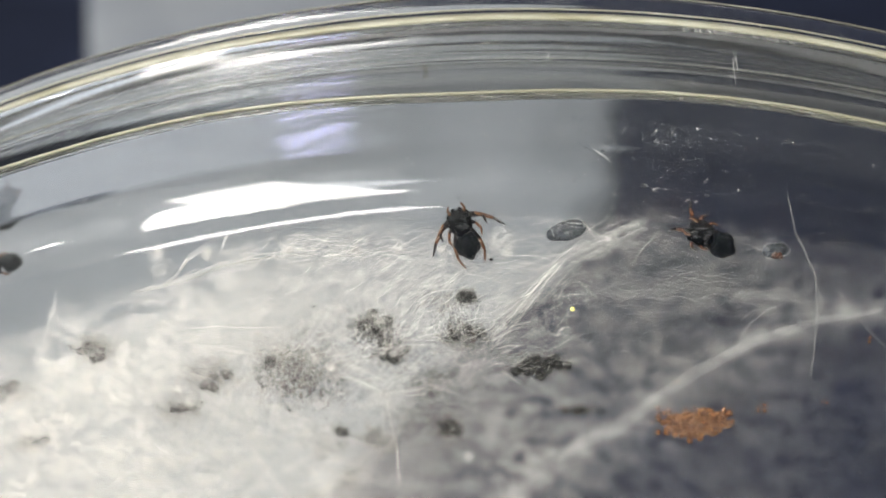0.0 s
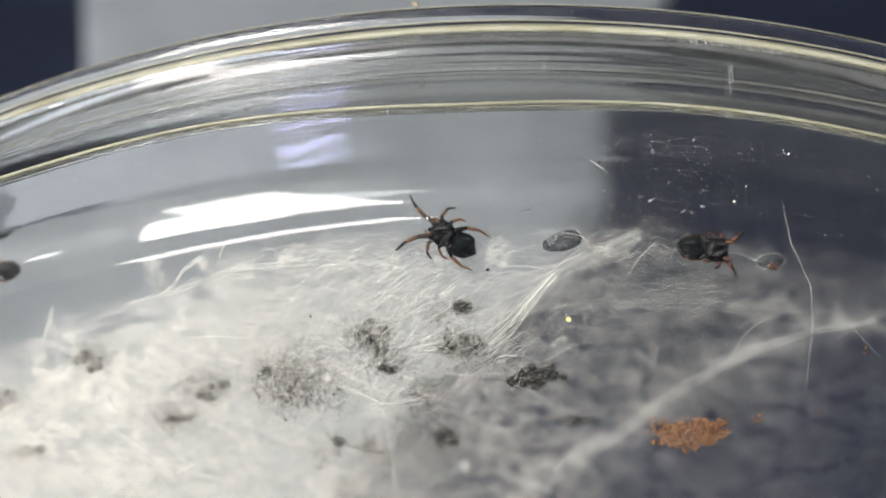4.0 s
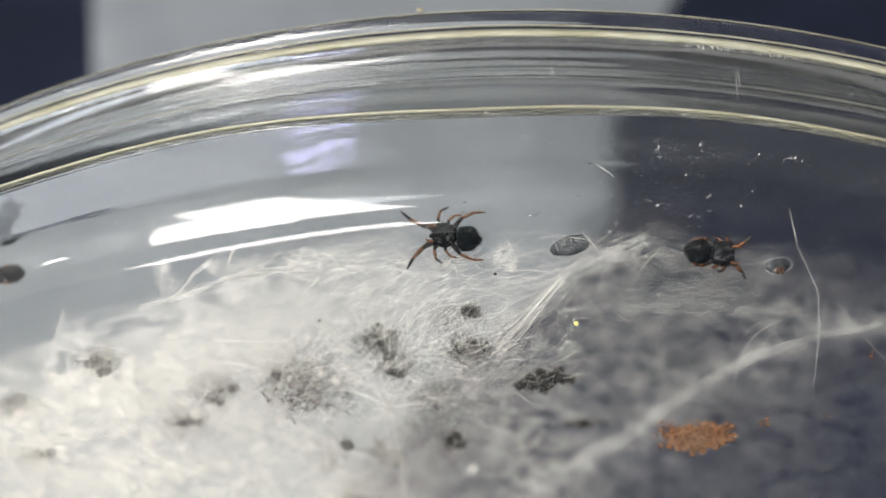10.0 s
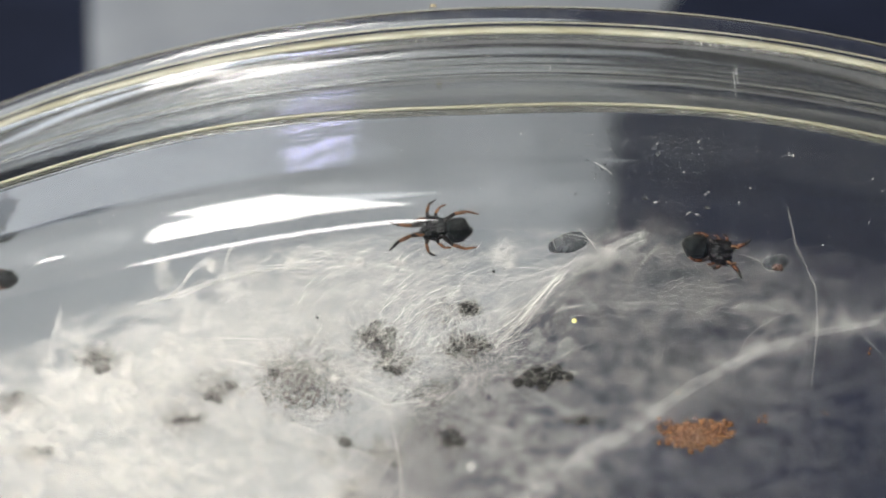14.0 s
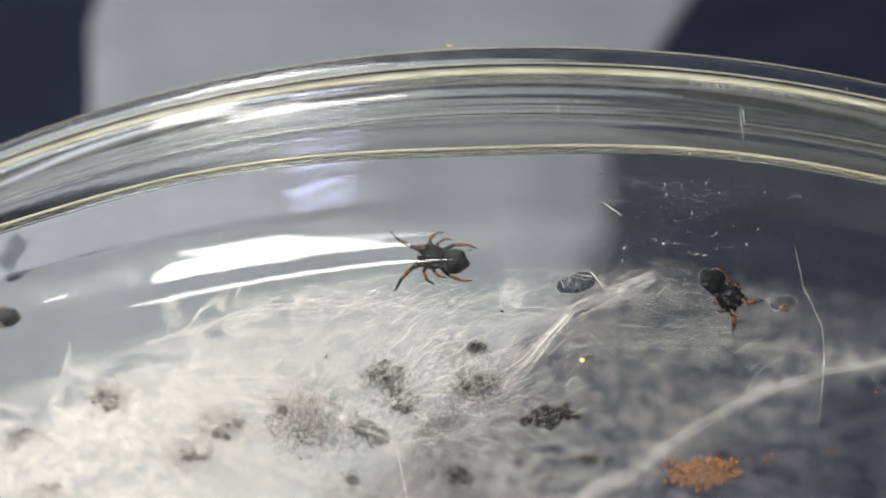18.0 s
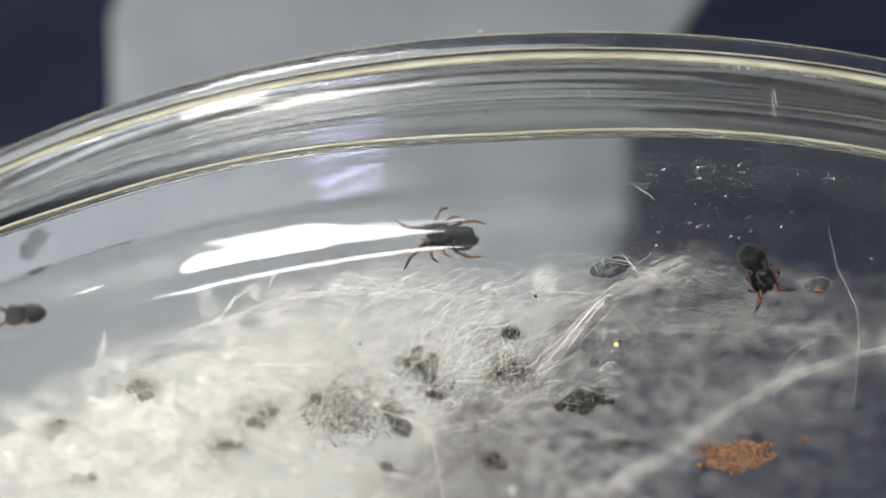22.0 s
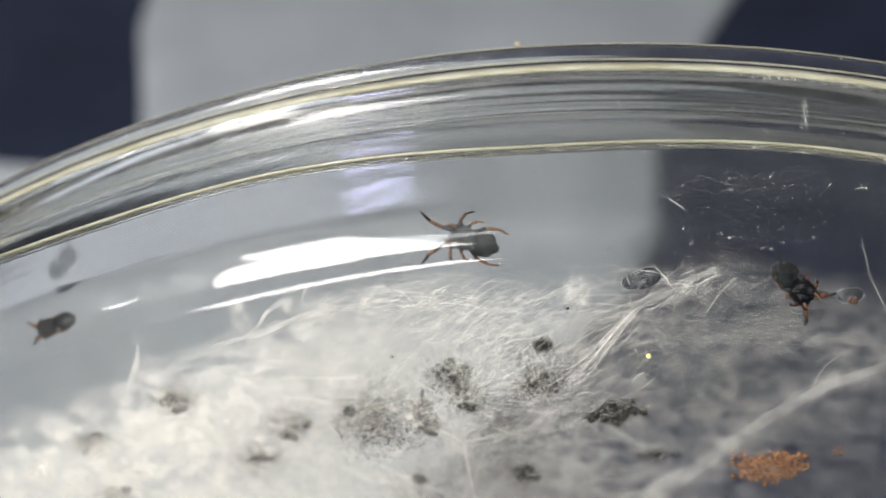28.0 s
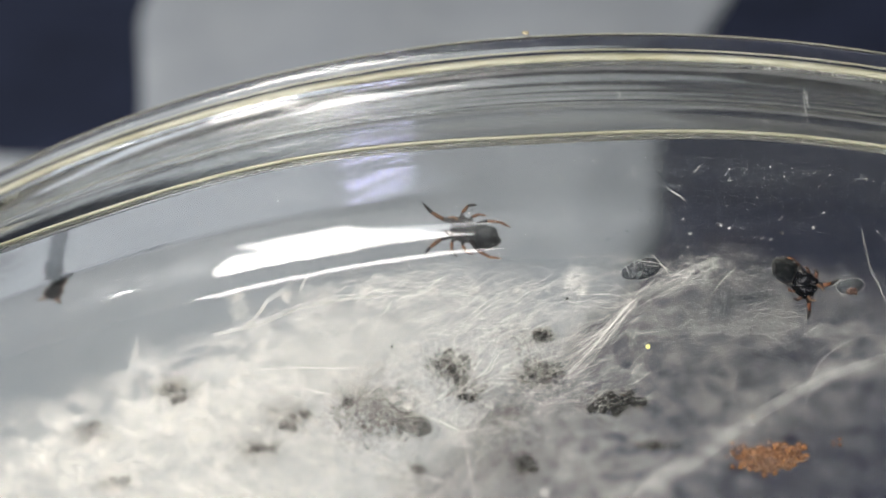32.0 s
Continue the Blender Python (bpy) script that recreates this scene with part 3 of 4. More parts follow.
def strand(points, radius, label, depth=1.4, wisps=0, spread=0.1, seed=0, mat=SILK):
    """One silk strand that stands out, perhaps with a few wisps along it."""
    rng = random.Random(seed)
    bm = bmesh.new()
    for k in range(wisps + 1):
        off = [0.0, 0.0] if k == 0 else [rng.gauss(0, spread), rng.gauss(0, spread)]
        pts, n = [], len(points)
        for i in range(n - 1):
            for s in range(4):
                f = s / 4
                pts.append((points[i][0] * (1 - f) + points[i + 1][0] * f, points[i][1] * (1 - f) + points[i + 1][1] * f))
        pts.append(points[-1])
        wob = rng.uniform(0, 50)
        world_pts = []
        for i, p in enumerate(pts):
            f = i / (len(pts) - 1)
            fan = off[0] * (0.3 + f) if k else 0.0
            world_pts.append(nest(p[0] + 0.04 * noise.noise(Vector((i * 0.6, wob, 0))) + off[1] * 0.4, p[1] + 0.04 * noise.noise(Vector((i * 0.6, wob, 9))) + fan,
                                  depth + (rng.uniform(0, 0.05) if k else 0)))
        r = radius * (1.0 if k == 0 else rng.uniform(0.35, 0.8)) * MM
        tube(bm, world_pts, [r * (0.6 + 0.4 * math.sin(math.pi * i / (len(world_pts) - 1))) for i in range(len(world_pts))], 5)
    mesh_thing("silk_strand", bm, mat, label, "silk strand", "silk strands")


strand(px((995, 492), (960, 530), (925, 570), (880, 610)), 0.0036, "bright bundle of silk threads fanning out", 1.3, 18, 0.2, 1)
strand(px((1150, 420), (1060, 460), (995, 492), (900, 520), (780, 560)), 0.0034, "bright bundle of silk threads fanning out", 1.35, 20, 0.3, 2, SOFT)
strand(px((720, 420), (600, 440), (470, 470), (330, 520), (200, 570), (60, 620)), 0.0084, "long white silk bundle along the nest's upper edge", 1.9, 9, 0.25, 3, FAINT)
strand(px((1560, 575), (1440, 595), (1330, 630), (1220, 690), (1120, 760), (1000, 840), (900, 910)), 0.0090, "thick diagonal band of white silk", 2.4, 22, 0.26, 4, FAINT)
strand(px((1400, 370), (1412, 440), (1447, 512), (1450, 570), (1444, 640), (1438, 690)), 0.013, "pale curved silk cord hanging in the dish", 1.7, 2, 0.05, 5, FAINT)
strand(px((1480, 535), (1510, 575), (1540, 610), (1568, 640)), 0.0120, "pale curved silk cord hanging in the dish", 1.9, 1, 0.05, 6, FAINT)
strand(px((340, 605), (420, 604), (512, 606)), 0.0045, "straight single silk thread", 1.15, 0, 0, 7)
strand(px((537, 520), (520, 590), (500, 670), (486, 722)), 0.0055, "straight single silk thread", 1.15, 0, 0, 8, SOFT)
strand(px((522, 650), (505, 700), (488, 790)), 0.005, "straight single silk thread", 1.15, 0, 0, 9, SOFT)
strand(px((245, 590), (242, 660), (248, 740), (258, 830)), 0.0180, "soft white silk cord in the nest", 1.8, 3, 0.05, 10, FAINT)
strand(px((693, 722), (702, 770), (714, 830), (718, 890)), 0.004, "white thread running down from a silk node", 1.3, 1, 0.03, 11)
strand(px((693, 722), (650, 700), (600, 690)), 0.004, "white thread spreading from a silk node", 1.3, 2, 0.08, 12)
strand(px((693, 722), (740, 716), (800, 700)), 0.004, "white thread spreading from a silk node", 1.3, 2, 0.08, 13)
strand(px((1000, 550), (1100, 545), (1250, 545), (1420, 560)), 0.0060, "soft pale band of silk", 2.2, 6, 0.2, 14, FAINT)
strand(px((1005, 640), (1007, 700), (1010, 760)), 0.006, "short hanging silk thread", 2.0, 1, 0.05, 15, FAINT)
strand(px((780, 690), (782, 760), (790, 860)), 0.005, "short hanging silk thread", 1.8, 1, 0.05, 16, FAINT)


strand(px((960, 425), (985, 418), (1040, 428), (1066, 445)), 0.0028, "white thread over a silk pocket", 1.05, 2, 0.06, 21)
strand(px((1028, 412), (1044, 428), (1062, 452)), 0.004, "white thread over a silk pocket", 1.05, 1, 0.04, 22)
strand(px((930, 415), (965, 412), (1000, 430)), 0.0028, "white thread over a silk pocket", 1.1, 1, 0.05, 23)


strand(px((308, 528), (326, 512), (345, 488), (368, 472), (392, 462)), 0.045, "soft white silk ribbon at the nest's edge", 1.9, 2, 0.06, 31, FAINT)
strand(px((405, 470), (412, 450), (420, 438)), 0.04, "soft white silk ribbon at the nest's edge", 1.8, 1, 0.05, 32, FAINT)
strand(px((250, 545), (330, 528), (400, 500), (480, 484), (560, 478), (640, 482)), 0.03, "long white silk bundle along the nest's upper edge", 1.7, 7, 0.1, 33, FAINT)
strand(px((100, 610), (112, 575), (118, 555)), 0.06, "soft white silk ribbon at the nest's edge", 2.0, 1, 0.08, 34, FAINT)
strand(px((720, 500), (800, 480), (870, 455), (920, 450)), 0.004, "white thread along the nest's upper edge", 1.2, 4, 0.12, 35, SOFT)
strand(px((590, 600), (700, 560), (780, 545), (860, 500)), 0.004, "white thread crossing the nest", 1.2, 5, 0.15, 36, SOFT)


def tuft(x, y, size, depth, seed, label):
    """A small ball of fluff: short threads round a centre."""
    rng = random.Random(seed)
    bm = bmesh.new()
    c = nest(x / 61.0, y / 61.0, depth)
    for k in range(70):
        v = Vector((rng.gauss(0, 1), rng.gauss(0, 0.6), rng.gauss(0, 1))).normalized()
        o = Vector((rng.gauss(0, 1), rng.gauss(0, 1), rng.gauss(0, 1))) * 0.3
        pts = [c + (o + v * (s - 0.5) * 1.4 + v.orthogonal() * 0.25 * math.sin(3 * s + k)) * size * MM for s in (0, 0.25, 0.5, 0.75, 1)]
        tube(bm, pts, [0.0028 * MM * k2 for k2 in (0.6, 1, 1.2, 1, 0.5)], 3, False)
    mesh_thing("silk_tuft", bm, SOFT, label, "silk tuft", "silk tufts")


for i, (x, y, s, d) in enumerate(((888, 456, 0.5, 1.5), (597, 675, 0.16, 1.35), (570, 662, 0.14, 1.35), (691, 722, 0.18, 1.35), (350, 735, 0.2, 1.6), (840, 830, 0.2, 1.8),
                                  (450, 485, 0.4, 2.0), (300, 505, 0.45, 2.2), (908, 474, 0.24, 1.5), (170, 690, 0.3, 2.0), (292, 478, 0.3, 2.1), (380, 478, 0.22, 1.9), (640, 470, 0.2, 1.4), (712, 470, 0.22, 1.3), (520, 470, 0.2, 1.5),
                                  (790, 470, 0.16, 1.3))):
    tuft(x, y, s, d, 40 + i, "small white tuft of silk fluff")


# ---- rimmed holes in the silk, crumbs and residue ----
def silk_hole(x, y, ra, rb, tilt, crumb):
    h = thing("silk_pocket", "oval pocket in the silk with a pale rim" + (" and brown crumb" if crumb else ""), "silk pocket", None, "silk pockets")
    c = nest(x / 61.0, y / 61.0, 1.3)
    h.location = c
    turn = math.radians(tilt)
    film, rim = bmesh.new(), bmesh.new()
    pts, ring = [], []
    n = 28
    for k in range(n):
        a = math.tau * k / n
        w = 1 + 0.16 * noise.noise(Vector((math.cos(a) * 1.5, math.sin(a) * 1.5, x)))
        u, v = ra * w * math.cos(a), rb * w * math.sin(a)
        u, v = u * math.cos(turn) - v * math.sin(turn), u * math.sin(turn) + v * math.cos(turn)
        p = (RIGHT * u + UP * v) * MM
        ring.append(p)
        pts.append(p * 0.93 - TOWARD * 0.06 * MM)
    top = [film.verts.new(p) for p in pts]
    mid = film.verts.new(-TOWARD * 0.16 * MM)
    low = [film.verts.new(p - TOWARD * 0.06 * MM) for p in pts]
    for k in range(n):
        film.faces.new((top[k], top[(k + 1) % n], mid))
        film.faces.new((top[(k + 1) % n], top[k], low[k], low[(k + 1) % n]))
    film.faces.new(low[::-1])
    # the hole's dark view is put into this sheet's colour
    part("film", film, HOLE_DARK, h, "dark sheet standing for the background seen through the hole")
    tube(rim, ring + [ring[0]], [0.010 * MM * max(0.3, 0.8 + 1.4 * noise.noise(Vector((k * 0.4, x, 1)))) for k in range(n + 1)], 5, False)
    part("rim", rim, FAINT, h, "pale silk rim")
    if crumb:
        bm = bmesh.new()
        for k in range(7):
            blob(bm, RIGHT * (0.035 * k - 0.06) * MM - UP * (0.13 + 0.05 * math.sin(2.3 * k)) * MM, (0.05 * MM, 0.05 * MM, 0.06 * MM), k, 0.8)
        part("crumb", bm, BROWN, h, "reddish brown crumb")


silk_hole(1012, 437, 0.62, 0.28, 14, False)
silk_hole(1377, 472, 0.42, 0.2, 6, True)


def residue(x, y, w, h, n, depth, seed, label):
    rng = random.Random(seed)
    bm = bmesh.new()
    for k in range(n):
        u, v = rng.gauss(0, 0.45) * w, rng.gauss(0, 0.4) * h
        r = rng.uniform(0.03, 0.09) * (0.35 + 0.65 * min(w, 1))
        blob(bm, nest(x / 61.0 + u, y / 61.0 + v - 0.25 * abs(u) * h, depth + rng.uniform(-0.1, 0.1)), (r * MM, r * MM, r * MM), seed + k, 0.8, 12)
    mesh_thing("orange_residue", bm, ORANGE, label, "residue", "orange residue")


residue(1236, 776, 0.95, 0.42, 460, 2.4, 1, "clump of orange crumbly residue stuck to the dish")
residue(1202, 704, 0.1, 0.12, 3, 1.7, 2, "small orange crumb stuck to the dish")
residue(1540, 628, 0.15, 0.2, 4, 1.7, 3, "small orange crumb stuck to the dish")
residue(1345, 750, 0.5, 0.2, 5, 1.9, 4, "small orange crumb stuck to the dish")
residue(1462, 740, 0.12, 0.12, 3, 1.9, 5, "small orange crumb stuck to the dish")


def grain(name, x, y, r, mat, label, category, depth=1.05):
    bm = bmesh.new()
    blob(bm, nest(x / 61.0, y / 61.0, depth), (r * MM, r * MM * 0.8, r * 1.1 * MM), x, 0.25, 10)
    mesh_thing(name, bm, mat, label, category)


grain("yellow_grain", 1020, 574, 0.07, YELLOW, "tiny round yellow grain on the silk", "grain")
grain("brown_speck", 1173, 755, 0.05, BROWN, "tiny brown speck in the silk", "speck", 1.6)
grain("black_speck", 567, 569, 0.04, LEG_DARK, "tiny black speck on the dish", "speck")
grain("black_speck", 877, 487, 0.05, LEG_DARK, "tiny black speck on the dish", "speck")


for x, y, r in ((597, 675, 0.2), (569, 661, 0.17), (351, 735, 0.11), (838, 832, 0.14), (846, 652, 0.06), (48, 860, 0.08), (155, 775, 0.06), (262, 802, 0.05)):
    grain("silk_ball", x, y, r, FAINT, "small round white ball of silk", "silk ball", 1.5)


# ---- spiderlings ----
def leg(parent, side, place, azimuth, length, thick, bend, tan):
    """A leg in three pieces: dark thigh, amber shin, dark-tipped foot. It turns about its hip."""
    hip = new("leg")
    bm = bmesh.new()
    L = length
    k = Vector((0, 0, 0))
    p1 = Vector((0.40 * L, 0, 0.16 * L))
    p2 = p1 + Vector((0.33 * L * math.cos(bend), 0.33 * L * math.sin(bend), -0.08 * L))
    p3 = p2 + Vector((0.30 * L * math.cos(bend * 1.9), 0.30 * L * math.sin(bend * 1.9), -0.12 * L))
    tube(bm, [k * MM, (k * 0.6 + p1 * 0.4 + Vector((0, 0, 0.03 * L))) * MM, p1 * MM], [thick * 0.9 * MM, thick * 1.25 * MM, thick * 0.8 * MM], 8)
    hip.name = "leg"
    me = mesh_of("leg", bm, LEG_DARK)
    ob = bpy.data.objects.new("leg", me)
    scene.collection.objects.link(ob)
    bpy.data.objects.remove(hip)
    ob.parent = parent
    ob.matrix_basis = Matrix.Translation(Vector(place) * MM) @ Matrix.Rotation(azimuth, 4, "Z")
    shin = bmesh.new()
    tube(shin, [p1 * MM, (p1 * 0.5 + p2 * 0.5 + Vector((0, 0, 0.015 * L))) * MM, p2 * MM], [thick * 0.78 * MM, thick * 0.85 * MM, thick * 0.6 * MM], 8)
    part("shin", shin, tan, ob, "amber brown shin" if tan == LEG_TAN else "dark reddish shin" if tan == LEG_RED else "")
    foot = bmesh.new()
    tube(foot, [p2 * MM, (p2 * 0.55 + p3 * 0.45) * MM, p3 * MM], [thick * 0.66 * MM, thick * 0.6 * MM, thick * 0.28 * MM], 8)
    part("foot", foot, LEG_DARK if side else tan, ob)
    return ob


def spiderling(label, scale=1.2, spread=1.0, reach=1.0, tan=LEG_TAN, curl=1.4):
    """A jumping spiderling about 1.3 mm long, head towards +x, back towards +z."""
    s = scale
    sp = thing("spiderling", label, "spider", None, "spiderlings")
    bm = bmesh.new()
    blob(bm, (0.30 * s * MM, 0, 0.02 * MM), (0.36 * s * MM, 0.295 * s * MM, 0.22 * s * MM), 1, 0.09, 20)
    for v in bm.verts:
        if v.co.x > 0.45 * s * MM:
            v.co.y *= 1.18
            v.co.x = 0.45 * s * MM + (v.co.x - 0.45 * s * MM) * 0.55
    head = part("head", bm, CARAPACE, sp, "black glossy head and thorax")
    bm = bmesh.new()
    blob(bm, (-0.27 * s * MM, 0, 0.03 * MM), (0.31 * s * MM, 0.285 * s * MM, 0.24 * s * MM), 4, 0.22, 22)
    for v in bm.verts:
        if v.co.x < -0.35 * s * MM:
            f = (-0.35 * s * MM - v.co.x) / (0.34 * s * MM)
            v.co.y *= 1 - 0.3 * f
    belly = part("abdomen", bm, BELLY, sp, "dark greenish black abdomen")
    bm = bmesh.new()
    tube(bm, [(0.02 * s * MM, 0, 0), (-0.02 * s * MM, 0, 0.0)], [0.08 * s * MM, 0.08 * s * MM], 8)
    part("waist", bm, CARAPACE, sp)
    bm = bmesh.new()
    for k in (-1, 0, 1):
        blob(bm, ((-0.56 - 0.02 * (k == 0)) * s * MM, 0.05 * k * s * MM, -0.02 * MM), (0.05 * s * MM, 0.025 * s * MM, 0.025 * s * MM), 1, 0, 8)
    part("spinnerets", bm, LEG_DARK, belly)
    bm = bmesh.new()
    rng = random.Random(11)
    for k in range(110):
        u = Vector((rng.gauss(-0.3, 1), rng.gauss(0, 1), rng.gauss(-0.4, 0.8))).normalized()
        p = Vector((-0.27 + 0.30 * u.x, 0.27 * u.y, 0.03 + 0.225 * u.z)) * s * MM
        q = p + (u * 0.5 + Vector((-0.8, 0, 0))) * 0.05 * s * MM
        tube(bm, [p, q], [0.005 * s * MM, 0.002 * s * MM], 3)
    part("bristles", bm, BRISTLE, belly, "fine greyish bristles")
    # pale hairs under the thorax, where the legs meet it
    bm = bmesh.new()
    rng = random.Random(7)
    for k in range(46):
        a = rng.uniform(0, math.tau)
        r = rng.uniform(0.05, 0.2)
        p = Vector((0.27 + 1.2 * r * math.cos(a), r * math.sin(a), -0.185 + 0.35 * r * r)) * s * MM
        q = p + Vector((rng.gauss(0, 1), rng.gauss(0, 1), -0.3)) * 0.035 * s * MM
        tube(bm, [p, q], [0.006 * s * MM, 0.003 * s * MM], 3)
    part("hairs", bm, PALE, head, "short pale hairs")
    for y, r, x in ((-0.075, 0.062, 0.565), (0.075, 0.062, 0.565), (-0.185, 0.042, 0.53), (0.185, 0.042, 0.53), (-0.22, 0.035, 0.3), (0.22, 0.035, 0.3)):
        bm = bmesh.new()
        blob(bm, (x * s * MM, y * s * MM, (0.07 if x > 0.4 else 0.13) * s * MM), (r * s * MM,) * 3, 1, 0, 12)
        part("eye", bm, EYE, head)
    for y in (-0.07, 0.07):
        bm = bmesh.new()
        tube(bm, [Vector((0.46, y, -0.08)) * s * MM, Vector((0.53, y, -0.16)) * s * MM, Vector((0.53, y * 0.8, -0.24)) * s * MM], [0.06 * s * MM, 0.055 * s * MM, 0.015 * s * MM], 8)
        part("fang", bm, CARAPACE, head)
    for y in (-1, 1):
        bm = bmesh.new()
        tube(bm, [Vector((0.42, 0.14 * y, -0.1)) * s * MM, Vector((0.60, 0.2 * y, -0.06)) * s * MM, Vector((0.70, 0.15 * y, -0.14)) * s * MM], [0.035 * s * MM, 0.035 * s * MM, 0.02 * s * MM], 7)
        part("feeler", bm, LEG_TAN, head, "short amber feeler")
    legs = []
    for x, az, ln, th, bend in ((0.42, 20, 0.98, 0.056, 0.22), (0.34, 58, 0.64, 0.046, 0.6), (0.24, 96, 0.54, 0.042, 0.5), (0.12, 138, 0.92, 0.046, 0.32)):
        for y in (-1, 1):
            legs.append(leg(sp, az < 60, (x * s, 0.13 * y * s, -0.08 * s), math.radians(az * spread) * y, ln * s * reach, th * s * 1.05, bend * curl * y, tan))
    return sp, legs


def clinging(x, y, z, heading):
    """The pose of a spider that clings to the inside of the base, its belly to the viewer; millimetres and degrees."""
    h = math.radians(heading)
    f = RIGHT * math.cos(h) + UP * math.sin(h)
    up = -TOWARD
    m = Matrix((f, up.cross(f), up)).transposed().to_4x4()
    return Matrix.Translation((x * MM, y * MM, z * MM)) @ m


SPIDER_ON_RIM = [
    (0, -5.93, 1.20, 86.28, 109), (0.5, -5.87, 1.20, 86.34, 108), (1, -5.90, 1.20, 86.31, 105),
    (1.5, -5.94, 1.20, 86.31, 124), (2, -5.93, 1.20, 86.30, 126), (2.5, -6.03, 1.20, 86.32, 135),
    (3, -6.08, 1.20, 86.24, 147), (3.5, -6.12, 1.20, 86.31, 146), (5.5, -6.24, 1.20, 86.67, 170),
    (6, -6.31, 1.20, 86.70, 169), (7, -6.37, 1.20, 86.71, 172), (8, -6.32, 1.20, 86.73, 173),
    (9, -6.32, 1.20, 86.72, 176), (10, -6.31, 1.20, 86.64, 172), (11, -6.36, 1.20, 86.64, 173),
    (12, -6.39, 1.20, 86.72, 176), (12.5, -6.43, 1.20, 86.72, 175), (13, -6.39, 1.20, 86.72, 174),
    (14, -6.54, 1.20, 86.78, 176), (14.5, -6.56, 1.20, 86.83, 177), (16.5, -6.88, 1.20, 86.86, 183),
    (17, -6.89, 1.20, 87.06, 176), (17.5, -6.90, 1.20, 87.07, 171), (18, -6.88, 1.20, 87.07, 169),
    (18.5, -6.88, 1.20, 87.07, 166), (19, -6.92, 1.20, 87.05, 169), (20, -6.99, 1.20, 87.17, 171),
    (20.5, -7.13, 1.20, 87.20, 170), (21, -7.33, 1.20, 87.31, 168), (21.5, -7.48, 1.20, 87.30, 169),
    (22, -7.58, 1.20, 87.28, 171), (22.5, -7.75, 1.20, 87.32, 168), (23, -7.91, 1.20, 87.33, 166),
    (24, -7.88, 1.33, 87.37, 161), (24.5, -7.91, 1.36, 87.37, 163), (25, -7.92, 1.34, 87.36, 163),
    (25.5, -7.88, 1.34, 87.37, 163), (27.5, -7.88, 1.37, 87.37, 161), (28, -7.88, 1.43, 87.37, 161),
    (29, -7.86, 1.22, 87.37, 162), (30, -7.85, 1.41, 87.38, 162), (31, -7.84, 1.27, 87.38, 162),
    (32, -7.82, 1.29, 87.38, 161),
]
SPIDER_BY_HOLE = [
    (0, 0.91, 1.20, 86.84, 151), (0.5, 0.76, 1.20, 86.79, 90), (0.75, 0.74, 1.20, 86.80, 50),
    (1, 0.78, 1.20, 86.85, -0), (1.5, 0.76, 1.20, 86.81, 3), (2, 0.76, 1.20, 86.82, -2),
    (3, 0.77, 1.20, 86.92, -5), (5.5, 0.73, 1.20, 86.85, -7), (7, 0.77, 1.20, 86.85, -4),
    (9, 0.75, 1.20, 86.92, -5), (11, 0.76, 1.20, 86.84, -5), (12, 0.74, 1.20, 86.86, -6),
    (13, 0.74, 1.20, 86.88, -7), (14, 0.75, 1.20, 86.90, -13), (14.5, 0.80, 1.20, 86.85, -28),
    (16.5, 0.84, 1.20, 86.96, -36), (17, 0.84, 1.20, 86.85, -40), (17.5, 0.90, 1.20, 86.96, -40),
    (18, 0.90, 1.20, 86.94, -45), (18.5, 0.91, 1.20, 86.96, -46), (19, 0.94, 1.20, 87.03, -50),
    (20, 0.98, 1.20, 87.03, -63), (21, 0.97, 1.20, 87.11, -66), (22, 0.93, 1.20, 87.07, -64),
    (23, 1.02, 1.20, 87.00, -67), (24, 0.99, 1.20, 87.05, -67), (25, 0.98, 1.20, 87.14, -65),
    (27.5, 0.98, 1.20, 87.08, -59), (28.5, 1.15, 1.20, 86.83, -34), (29.5, 1.17, 1.20, 86.85, -33),
    (30.5, 1.15, 1.20, 86.80, -34), (32, 1.13, 1.20, 86.83, -38),
]
SPIDER_AT_EDGE = [
    (0, -20.25, 4.50, 81.38, -170), (3, -20.15, 4.50, 81.45, -170), (6, -20.45, 4.76, 81.31, -170),
    (9, -20.52, 4.84, 81.27, -175), (12, -20.47, 4.68, 81.30, -175), (14, -20.56, 4.50, 81.20, -180),
    (17, -20.47, 4.50, 81.08, -180), (18, -20.78, 4.53, 81.12, -180), (19, -21.06, 4.50, 80.90, -175),
    (20, -21.16, 4.61, 80.90, -175), (21, -21.05, 4.50, 80.88, -175), (23, -21.09, 4.50, 80.89, -175),
    (25, -21.25, 4.70, 80.85, -172), (28, -21.25, 4.77, 80.85, -160), (29, -21.54, 5.44, 80.67, -130),
    (30, -22.07, 6.58, 80.35, -115), (31, -22.14, 7.22, 80.30, -105), (32, -22.18, 7.61, 80.28, -100),
]
SPIDER_BEHIND = [
    (0, -21.36, 8.81, 80.78, 60), (6, -21.50, 9.07, 80.69, 60), (9, -21.55, 8.94, 80.67, 60),
    (14, -21.75, 9.23, 80.54, 60), (17, -21.24, 8.86, 80.85, 60), (19, -22.05, 9.12, 80.36, 55),
    (23, -22.22, 9.46, 80.25, 50), (25, -22.27, 9.45, 80.22, 50), (28, -22.25, 9.12, 80.23, 50),
    (30, -22.12, 9.16, 80.32, 60), (32, -22.63, 9.99, 79.99, 75),
]
